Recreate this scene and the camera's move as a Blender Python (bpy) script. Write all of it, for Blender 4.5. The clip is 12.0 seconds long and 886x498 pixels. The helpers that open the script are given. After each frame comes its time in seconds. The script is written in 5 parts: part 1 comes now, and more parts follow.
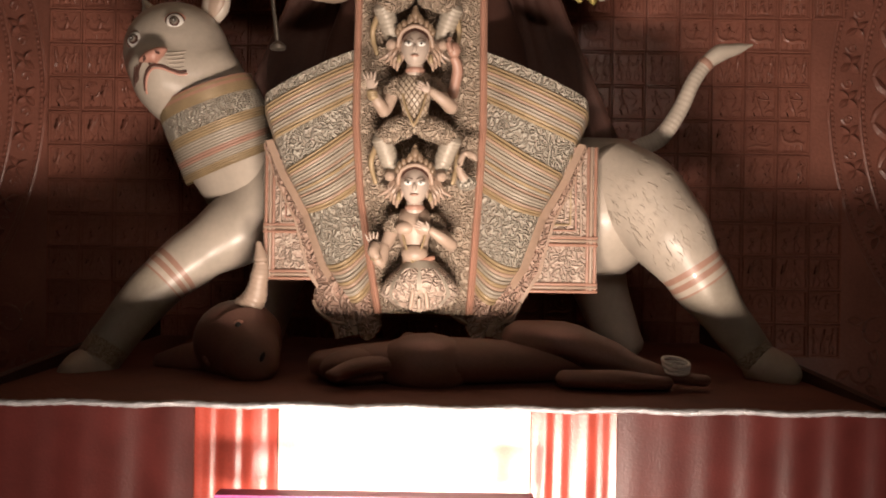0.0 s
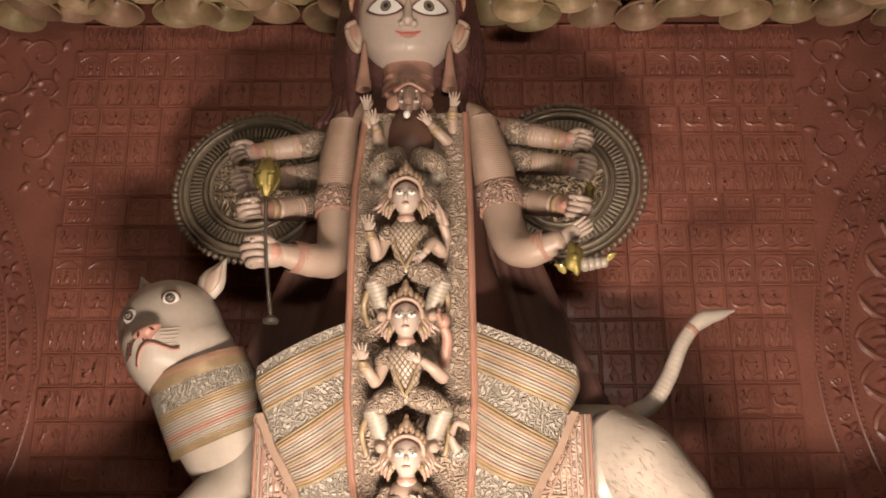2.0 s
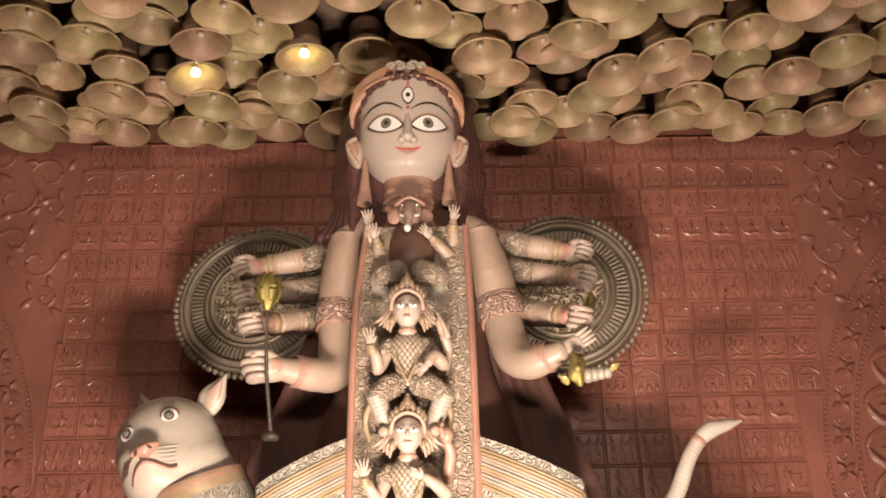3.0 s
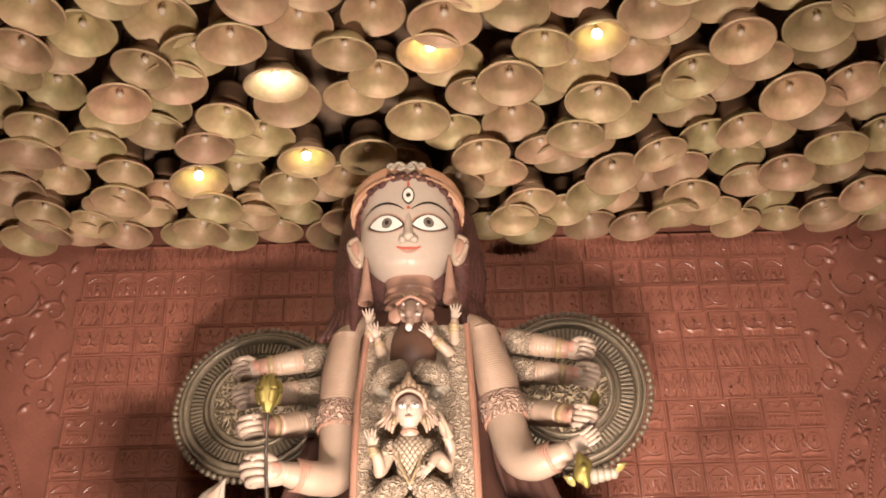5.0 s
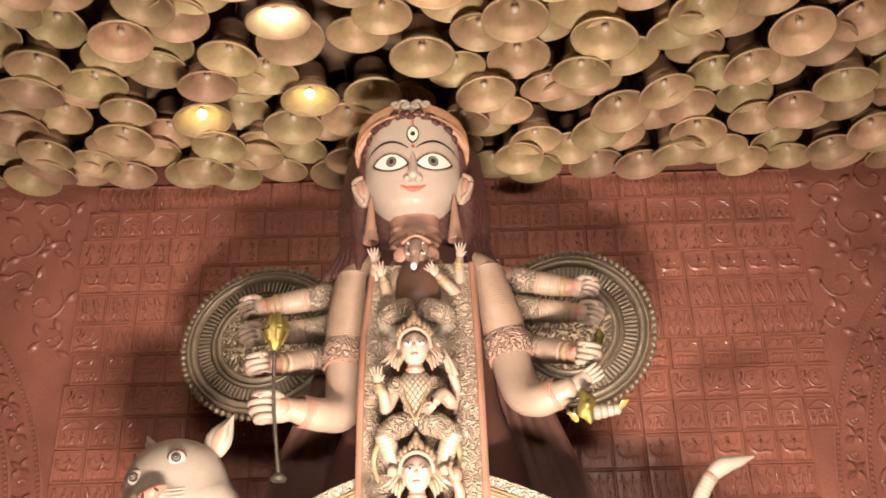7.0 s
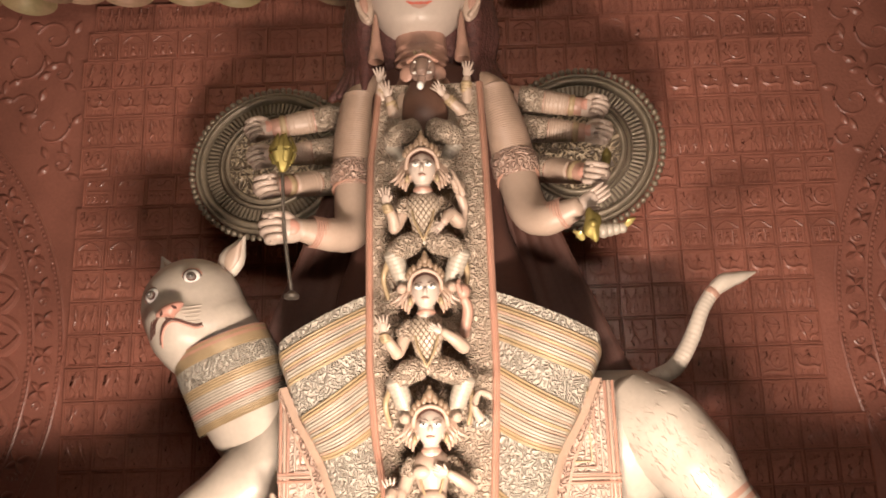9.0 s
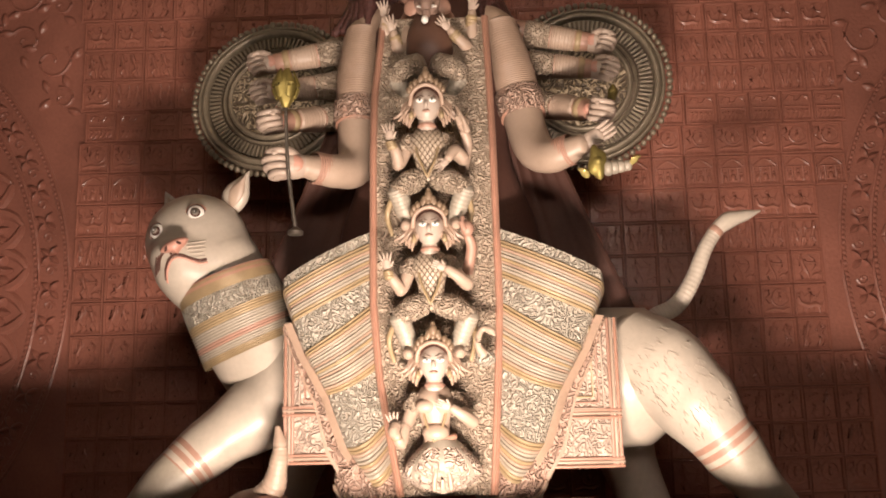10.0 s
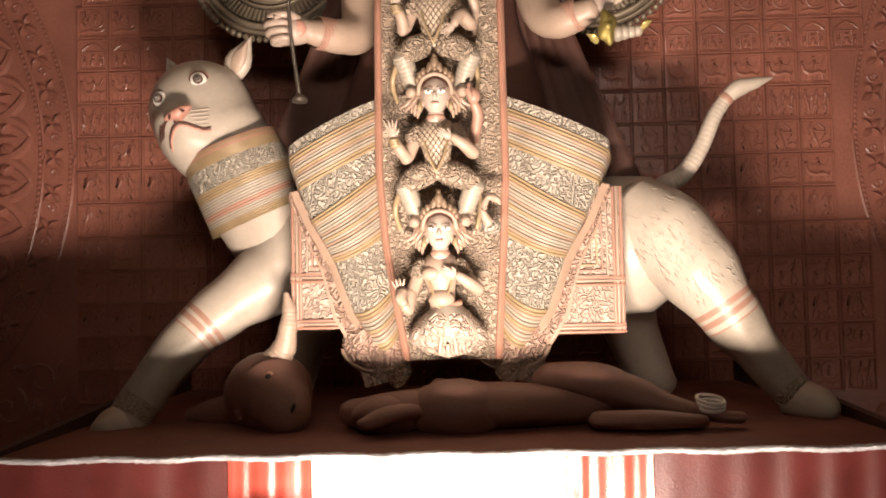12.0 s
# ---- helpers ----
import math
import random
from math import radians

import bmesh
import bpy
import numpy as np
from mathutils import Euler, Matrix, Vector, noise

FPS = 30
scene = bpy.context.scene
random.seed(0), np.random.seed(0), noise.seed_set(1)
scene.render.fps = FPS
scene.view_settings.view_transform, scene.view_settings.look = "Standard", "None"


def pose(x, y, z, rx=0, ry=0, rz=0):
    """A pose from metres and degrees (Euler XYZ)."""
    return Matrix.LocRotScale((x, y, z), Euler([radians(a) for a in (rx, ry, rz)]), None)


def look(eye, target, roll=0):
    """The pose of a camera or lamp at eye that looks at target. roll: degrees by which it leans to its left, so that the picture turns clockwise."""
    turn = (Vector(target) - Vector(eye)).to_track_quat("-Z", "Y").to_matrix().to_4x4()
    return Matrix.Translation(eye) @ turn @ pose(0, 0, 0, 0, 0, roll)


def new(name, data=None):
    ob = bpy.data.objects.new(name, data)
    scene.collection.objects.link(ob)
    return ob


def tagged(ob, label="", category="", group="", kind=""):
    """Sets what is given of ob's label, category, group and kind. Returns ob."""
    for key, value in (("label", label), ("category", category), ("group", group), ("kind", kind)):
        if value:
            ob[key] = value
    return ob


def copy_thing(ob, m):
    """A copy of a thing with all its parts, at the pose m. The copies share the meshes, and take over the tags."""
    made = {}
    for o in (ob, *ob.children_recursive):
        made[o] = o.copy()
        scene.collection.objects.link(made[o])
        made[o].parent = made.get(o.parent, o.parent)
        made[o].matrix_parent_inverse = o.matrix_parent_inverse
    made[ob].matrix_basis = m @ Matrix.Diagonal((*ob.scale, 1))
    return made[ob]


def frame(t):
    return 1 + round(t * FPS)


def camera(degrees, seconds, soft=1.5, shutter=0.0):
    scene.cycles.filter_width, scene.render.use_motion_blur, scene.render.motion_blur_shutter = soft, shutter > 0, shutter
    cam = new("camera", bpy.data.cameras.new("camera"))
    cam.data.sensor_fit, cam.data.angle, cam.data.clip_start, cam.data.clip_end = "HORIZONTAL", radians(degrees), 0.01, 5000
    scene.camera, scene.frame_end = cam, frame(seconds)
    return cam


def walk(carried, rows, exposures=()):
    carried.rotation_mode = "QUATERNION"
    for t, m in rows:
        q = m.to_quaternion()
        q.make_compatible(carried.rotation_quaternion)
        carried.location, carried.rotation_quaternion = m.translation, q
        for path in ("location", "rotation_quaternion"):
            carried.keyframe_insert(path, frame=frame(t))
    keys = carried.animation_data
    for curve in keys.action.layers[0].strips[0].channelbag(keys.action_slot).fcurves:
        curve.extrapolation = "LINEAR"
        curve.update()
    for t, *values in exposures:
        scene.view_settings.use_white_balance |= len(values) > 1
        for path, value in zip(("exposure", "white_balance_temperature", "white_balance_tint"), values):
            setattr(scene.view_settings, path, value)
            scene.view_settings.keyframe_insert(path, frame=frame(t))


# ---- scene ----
cam = camera(51.13, 12.0, soft=1.9)
EYE, LEAN = 1.65, -0.7
# seconds, offset of the eye (x, y, z), yaw, pitch, roll
ROWS = [
    (0.0, 0.0, 0.0, 0.0, 0.02, -0.05, -0.15),
    (0.5, 0.0, 0.0, 0.0, -0.20, 4.53, -0.12),
    (1.0, 0.0, 0.0, 0.0, -0.45, 9.21, 0.22),
    (1.5, 0.0, 0.0, 0.0, -0.58, 13.01, 0.68),
    (2.0, 0.0, 0.0, 0.0, -0.67, 16.50, 1.08),
    (2.5, 0.0, 0.0, 0.0, -0.73, 20.05, 1.50),
    (3.0, 0.0, 0.0, 0.0, -0.78, 23.43, 1.84),
    (3.5, 0.0, 0.0, 0.0, -0.84, 25.87, 2.10),
    (5.5, 0.0, 0.0, 0.0, -0.91, 29.92, 2.65),
    (6.0, 0.0, 0.0, 0.0, -0.71, 30.04, 2.62),
    (6.5, 0.0, 0.0, 0.0, -0.52, 28.60, 2.48),
    (7.0, 0.0, 0.0, 0.0, -0.44, 25.77, 2.44),
    (9.0, 0.0, 0.0, 0.0, 0.55, 14.73, 2.48),
    (9.5, 0.0, 0.0, 0.0, 0.77, 12.90, 2.45),
    (10.0, 0.0, 0.0, 0.0, 0.95, 10.85, 2.10),
    (10.5, 0.0, 0.0, 0.0, 1.12, 8.60, 2.04),
    (11.0, 0.0, 0.0, 0.0, 1.30, 6.96, 2.01),
    (11.5, 0.0, 0.0, 0.0, 1.46, 4.59, 2.0),
    (12.0, 0.0, 0.0, 0.0, 1.60, 2.75, 1.95),
]
walk(cam, [(t, pose(x, y, EYE + z, 0, LEAN, 0) @ pose(0, 0, 0, 0, 0, yaw) @ pose(0, 0, 0, pitch) @ pose(0, 0, 0, 0, roll) @ pose(0, 0, 0, 90))
           for t, x, y, z, yaw, pitch, roll in ROWS],
     exposures=((0.0, -1.95), (0.5, -1.62), (1.0, -1.47), (1.5, -1.5), (2.0, -1.4), (2.5, -1.1), (3.0, -0.75), (3.5, -0.52), (5.5, -0.38), (7.0, -0.35), (9.0, -0.95), (9.5, -1.1), (10.5, -1.08), (12.0, -1.05)))

# ---- world and light ----
world = bpy.data.worlds.new("hall_air")
world.use_nodes = True
world.node_tree.nodes["Background"].inputs[0].default_value = (0.9, 0.75, 0.62, 1)
world.node_tree.nodes["Background"].inputs[1].default_value = 0.02
scene.world = world


def area_lamp(name, eye, target, watts, width, height, colour):
    data = bpy.data.lights.new(name, "AREA")
    data.shape, data.size, data.size_y, data.energy, data.color = "RECTANGLE", width, height, watts, colour
    lamp = new(name, data)
    lamp.matrix_world = look(eye, target)
    return lamp


# flood lamps on the floor, the light bar at the platform's cloth, a weaker flood at the side, and an unseen fill lamp
# added behind the visitors
flood_light = area_lamp("flood_light", (0.1, 1.72, 0.10), (-0.05, 5.6, 2.2), 500, 1.25, 0.24, (1.0, 0.80, 0.66))
flood_light.data.spread = radians(125)
bar_light = area_lamp("bar_light", (-0.26, 3.655, 0.64), (-0.26, 4.0, 0.68), 40, 1.1, 0.06, (1.0, 0.82, 0.70))
bar_light.data.spread = radians(140)
side_light = area_lamp("side_light", (3.2, 5.2, 0.22), (2.9, 7.0, 2.3), 3.6, 0.3, 0.14, (1.0, 0.80, 0.66))
side_light.data.spread = radians(95)
# added fill: lifts the shadows on the upper wall and bells
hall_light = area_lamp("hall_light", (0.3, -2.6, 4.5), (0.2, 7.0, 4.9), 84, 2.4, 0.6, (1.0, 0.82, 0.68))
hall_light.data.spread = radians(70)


# ---- materials ----
def material(name, colour, rough=0.6, metal=0.0, vary=0.25, scale=6.0, bump=0.3, fine=60.0, dark=None, coat=0.0, per_object=0.0, per_hue=0.0):
    """Base colour broken up at two scales, with fine relief."""
    m = bpy.data.materials.new(name)
    m.use_nodes = True
    nt = m.node_tree
    n, link = nt.nodes, nt.links.new
    b = n["Principled BSDF"]
    b.inputs["Roughness"].default_value, b.inputs["Metallic"].default_value = rough, metal
    b.inputs["Coat Weight"].default_value = coat
    co = n.new("ShaderNodeTexCoord")
    big, small = n.new("ShaderNodeTexNoise"), n.new("ShaderNodeTexNoise")
    big.inputs["Scale"].default_value, small.inputs["Scale"].default_value = scale, fine
    big.inputs["Detail"].default_value, small.inputs["Detail"].default_value = 4, 3
    for t in (big, small):
        link(co.outputs["Object"], t.inputs["Vector"])
    ramp = n.new("ShaderNodeMapRange")
    ramp.inputs[1].default_value, ramp.inputs[2].default_value = 0.3, 0.7
    link(big.outputs[0], ramp.inputs[0])
    mix = n.new("ShaderNodeMix")
    mix.data_type = "RGBA"
    low = dark or [c * (1 - vary) for c in colour]
    mix.inputs[6].default_value, mix.inputs[7].default_value = (*low, 1), (*colour, 1)
    link(ramp.outputs[0], mix.inputs[0])
    grain = n.new("ShaderNodeMix")
    grain.data_type, grain.blend_type = "RGBA", "MULTIPLY"
    grain.inputs[0].default_value = 0.35 * min(1, vary * 3)
    link(mix.outputs[2], grain.inputs[6])
    link(small.outputs[0], grain.inputs[7])
    out = grain.outputs[2]
    if per_object:
        info, hsv, span = n.new("ShaderNodeObjectInfo"), n.new("ShaderNodeHueSaturation"), n.new("ShaderNodeMapRange")
        span.inputs[3].default_value, span.inputs[4].default_value = 1 - per_object, 1 + per_object
        link(info.outputs["Random"], span.inputs[0])
        link(span.outputs[0], hsv.inputs["Value"])
        link(out, hsv.inputs["Color"])
        if per_hue:
            # a second draw from the same number, so that hue and value do not go together
            times, wrap, tint = n.new("ShaderNodeMath"), n.new("ShaderNodeMath"), n.new("ShaderNodeMapRange")
            times.operation, wrap.operation = "MULTIPLY", "FRACT"
            times.inputs[1].default_value = 17.3
            tint.inputs[3].default_value, tint.inputs[4].default_value = 0.5 - per_hue, 0.5 + per_hue
            link(info.outputs["Random"], times.inputs[0])
            link(times.outputs[0], wrap.inputs[0])
            link(wrap.outputs[0], tint.inputs[0])
            link(tint.outputs[0], hsv.inputs["Hue"])
        out = hsv.outputs[0]
    link(out, b.inputs["Base Color"])
    if bump:
        bp = n.new("ShaderNodeBump")
        bp.inputs["Strength"].default_value, bp.inputs["Distance"].default_value = bump, 0.01
        link(small.outputs[0], bp.inputs["Height"])
        link(bp.outputs[0], b.inputs["Normal"])
    return m


def scroll_material(name, high, low, scale=22.0, rough=0.45, depth=0.02, strength=1.0):
    """Carved scrollwork: worm-like ridges, with the grooves' shade mixed into the colour."""
    m = material(name, high, rough, bump=0)
    n, link = m.node_tree.nodes, m.node_tree.links.new
    b = n["Principled BSDF"]
    co, warp, add, cell = n.new("ShaderNodeTexCoord"), n.new("ShaderNodeTexNoise"), n.new("ShaderNodeMix"), n.new("ShaderNodeTexNoise")
    warp.inputs["Scale"].default_value = scale * 0.6
    add.data_type, add.blend_type = "RGBA", "LINEAR_LIGHT"
    add.inputs[0].default_value = 0.06
    link(co.outputs["Object"], warp.inputs["Vector"])
    link(co.outputs["Object"], add.inputs[6])
    link(warp.outputs["Color"], add.inputs[7])
    cell.inputs["Scale"].default_value, cell.inputs["Detail"].default_value = scale, 1.0
    link(add.outputs[2], cell.inputs["Vector"])
    # fold the noise into ridges
    sub, mul, sine = n.new("ShaderNodeMath"), n.new("ShaderNodeMath"), n.new("ShaderNodeMath")
    mul.operation, sine.operation, sub.operation = "MULTIPLY", "SINE", "MULTIPLY_ADD"
    mul.inputs[1].default_value = 34.0
    sub.inputs[1].default_value, sub.inputs[2].default_value = 0.5, 0.5
    link(cell.outputs[0], mul.inputs[0])
    link(mul.outputs[0], sine.inputs[0])
    link(sine.outputs[0], sub.inputs[0])
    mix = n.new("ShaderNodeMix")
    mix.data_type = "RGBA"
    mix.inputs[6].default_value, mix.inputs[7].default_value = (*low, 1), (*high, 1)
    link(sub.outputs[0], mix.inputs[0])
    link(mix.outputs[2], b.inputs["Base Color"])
    bp = n.new("ShaderNodeBump")
    bp.inputs["Strength"].default_value, bp.inputs["Distance"].default_value = strength, depth
    link(sub.outputs[0], bp.inputs["Height"])
    link(bp.outputs[0], b.inputs["Normal"])
    return m


def diamond_material(name, high, low):
    """A bodice with a diamond net pressed into it."""
    m = material(name, high, 0.4, bump=0)
    n, link = m.node_tree.nodes, m.node_tree.links.new
    co, parts = n.new("ShaderNodeTexCoord"), n.new("ShaderNodeSeparateXYZ")
    link(co.outputs["Object"], parts.inputs[0])
    lines = []
    for sign in (1, -1):
        a, b, c = n.new("ShaderNodeMath"), n.new("ShaderNodeMath"), n.new("ShaderNodeMath")
        a.operation, b.operation, c.operation = "MULTIPLY_ADD", "SINE", "ABSOLUTE"
        a.inputs[1].default_value = 0.75 * sign
        link(parts.outputs["Z"], a.inputs[0])
        link(parts.outputs["X"], a.inputs[2])
        k = n.new("ShaderNodeMath")
        k.operation = "MULTIPLY"
        k.inputs[1].default_value = 110.0
        link(a.outputs[0], k.inputs[0])
        link(k.outputs[0], b.inputs[0])
        link(b.outputs[0], c.inputs[0])
        lines.append(c)
    low_of = n.new("ShaderNodeMath")
    low_of.operation = "MINIMUM"
    link(lines[0].outputs[0], low_of.inputs[0])
    link(lines[1].outputs[0], low_of.inputs[1])
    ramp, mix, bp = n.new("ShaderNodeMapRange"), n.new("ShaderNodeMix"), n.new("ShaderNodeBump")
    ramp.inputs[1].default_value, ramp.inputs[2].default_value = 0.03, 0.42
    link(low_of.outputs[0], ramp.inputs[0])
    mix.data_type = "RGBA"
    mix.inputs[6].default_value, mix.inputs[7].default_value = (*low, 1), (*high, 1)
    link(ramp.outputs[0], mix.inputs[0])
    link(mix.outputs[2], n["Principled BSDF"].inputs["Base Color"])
    bp.inputs["Strength"].default_value, bp.inputs["Distance"].default_value = 1.0, 0.008
    link(ramp.outputs[0], bp.inputs["Height"])
    link(bp.outputs[0], n["Principled BSDF"].inputs["Normal"])
    return m


def glow_material(name, colour, strength):
    m = bpy.data.materials.new(name)
    m.use_nodes = True
    b = m.node_tree.nodes["Principled BSDF"]
    b.inputs["Base Color"].default_value = (*colour, 1)
    b.inputs["Emission Color"].default_value, b.inputs["Emission Strength"].default_value = (*colour, 1), strength
    return m


TERRACOTTA = material("terracotta", (0.445, 0.180, 0.129), 0.24, vary=0.35, scale=2.2, bump=0.5, fine=45, per_object=0.06)
TERRACOTTA_WALL = material("terracotta_wall", (0.425, 0.171, 0.124), 0.30, vary=0.4, scale=1.5, bump=0.5, fine=40)
SKIN = material("pale_clay_paint", (0.45, 0.335, 0.26), 0.42, vary=0.14, scale=5, bump=0.08, fine=50)
FACE = material("painted_face", (0.50, 0.41, 0.345), 0.38, vary=0.10, scale=5, bump=0.04, fine=40)
ROSE = material("rose_clay", (0.45, 0.26, 0.195), 0.42, vary=0.2, scale=6, bump=0.1)
ORANGE = material("orange_border_paint", (0.46, 0.25, 0.18), 0.42, vary=0.18, scale=8, bump=0.15)
GOLD_CLAY = material("gold_ochre_paint", (0.42, 0.31, 0.18), 0.42, metal=0.1, vary=0.25, scale=9, bump=0.15)
SILVER_CLAY = material("silver_grey_paint", (0.42, 0.365, 0.295), 0.45, metal=0.08, vary=0.2, scale=9, bump=0.1)
ROSE_PALE = material("pale_rose_paint", (0.42, 0.295, 0.22), 0.45, vary=0.2, scale=9, bump=0.1)
BROWN_CLAY = material("brown_cloth_clay", (0.095, 0.036, 0.024), 0.75, vary=0.3, scale=4, bump=0.3)
HAIR = material("dark_hair", (0.12, 0.043, 0.036), 0.6, vary=0.5, scale=30, bump=1.0, fine=55)
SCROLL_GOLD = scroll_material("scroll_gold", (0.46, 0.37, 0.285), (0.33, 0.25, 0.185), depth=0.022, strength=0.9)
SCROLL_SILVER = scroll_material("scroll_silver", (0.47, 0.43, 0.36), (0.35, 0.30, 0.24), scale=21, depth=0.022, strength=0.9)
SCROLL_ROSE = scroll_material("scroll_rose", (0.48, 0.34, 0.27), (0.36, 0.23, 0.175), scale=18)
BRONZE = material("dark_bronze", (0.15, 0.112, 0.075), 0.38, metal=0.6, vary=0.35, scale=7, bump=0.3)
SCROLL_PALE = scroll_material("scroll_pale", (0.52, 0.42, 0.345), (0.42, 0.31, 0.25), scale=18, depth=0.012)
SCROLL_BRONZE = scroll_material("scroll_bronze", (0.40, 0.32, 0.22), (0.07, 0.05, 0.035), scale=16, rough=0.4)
BRASS = material("brass_gold", (0.36, 0.29, 0.09), 0.55, metal=0.7, vary=0.2, scale=10, bump=0.1)
BELL_CLAY = material("ochre_bell_metal", (0.54, 0.36, 0.225), 0.52, metal=0.1, dark=(0.44, 0.35, 0.18), vary=0.4, scale=5, bump=0.2, fine=26, per_object=0.2, per_hue=0.022)
BELL_BODY = material("brown_bell_body", (0.30, 0.18, 0.105), 0.5, metal=0.2, vary=0.3, scale=6, bump=0.2)
BLACK = material("black_paint", (0.02, 0.015, 0.013), 0.4, vary=0.1, bump=0)
WHITE = material("white_paint", (0.78, 0.75, 0.70), 0.35, vary=0.05, bump=0)
GREY = material("grey_iris", (0.22, 0.19, 0.16), 0.3, vary=0.2, bump=0)
RED = material("red_paint", (0.55, 0.10, 0.06), 0.4, vary=0.15, bump=0)
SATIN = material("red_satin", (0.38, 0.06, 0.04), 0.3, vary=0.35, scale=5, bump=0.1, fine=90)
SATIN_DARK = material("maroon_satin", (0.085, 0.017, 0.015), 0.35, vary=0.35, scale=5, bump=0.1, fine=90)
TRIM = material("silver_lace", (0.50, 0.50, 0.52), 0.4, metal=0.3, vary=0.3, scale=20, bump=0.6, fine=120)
GLARE_SATIN = material("glare_satin", (0.72, 0.50, 0.42), 0.3, vary=0.25, scale=6, bump=0.1, fine=90)
CLAPPER = material("pale_clapper", (0.78, 0.64, 0.50), 0.4, vary=0.2, bump=0.1)
CROWN_DARK = material("dark_gilt_clay", (0.27, 0.185, 0.12), 0.4, metal=0.1, vary=0.3, scale=20, bump=0.2)
CROWN = material("crown_clay", (0.50, 0.27, 0.16), 0.4, vary=0.3, scale=9, bump=0.2, fine=60)
PALM = material("pale_hand_paint", (0.49, 0.385, 0.315), 0.42, vary=0.15, scale=14, bump=0.06)
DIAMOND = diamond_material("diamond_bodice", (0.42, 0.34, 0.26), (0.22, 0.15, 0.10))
SKIN_GREY = material("grey_rose_skin", (0.36, 0.24, 0.19), 0.45, vary=0.2, scale=12, bump=0.1)
BROWN_SKIN = material("brown_skin_clay", (0.15, 0.075, 0.052), 0.5, vary=0.2, scale=9, bump=0.1)
LION = material("pale_lion_paint", (0.56, 0.485, 0.405), 0.37, vary=0.18, scale=5, bump=0.07, fine=35, coat=0.12)
TUFT = material("tuft_grey", (0.51, 0.44, 0.365), 0.4, vary=0.2, bump=0)
PINK = material("pink_paint", (0.58, 0.30, 0.23), 0.4, vary=0.15, scale=14, bump=0.05)
# clay colour lowered to carry the shade under the lion
CLAY_SHADE = material("shade_darkened_clay", (0.25, 0.125, 0.095), 0.55, vary=0.2, scale=5, bump=0.15)
BRONZE_LIGHT = material("worn_bronze", (0.31, 0.255, 0.185), 0.4, metal=0.3, vary=0.35, scale=12, bump=0.25)
DARK_METAL = material("dark_iron", (0.20, 0.17, 0.14), 0.4, metal=0.7, vary=0.2, bump=0.1)
BRIGHT_BRASS = material("bright_brass", (0.80, 0.66, 0.25), 0.22, metal=0.6, vary=0.1, bump=0.05)
PURPLE = material("purple_ribbon", (0.45, 0.08, 0.30), 0.4, bump=0.1)
STAGE = material("stage_cloth", (0.24, 0.085, 0.06), 0.75, vary=0.25, scale=3, bump=0.4, fine=40)
DARK_WOOD = material("dark_board", (0.06, 0.028, 0.02), 0.6, vary=0.3, bump=0.2)
PLASTER = material("maroon_hall_plaster", (0.20, 0.085, 0.06), 0.8, vary=0.2, bump=0.2)
FLOOR = material("grey_hall_floor", (0.16, 0.13, 0.11), 0.5, vary=0.3, bump=0.2)
CEILING = material("brown_ceiling_cloth", (0.28, 0.19, 0.13), 0.9, vary=0.3, bump=0.2)
BULB_WARM = glow_material("warm_bulb", (0.96, 0.90, 0.36), 45)
BULB_WHITE = glow_material("white_bulb", (0.97, 1.0, 0.86), 85)


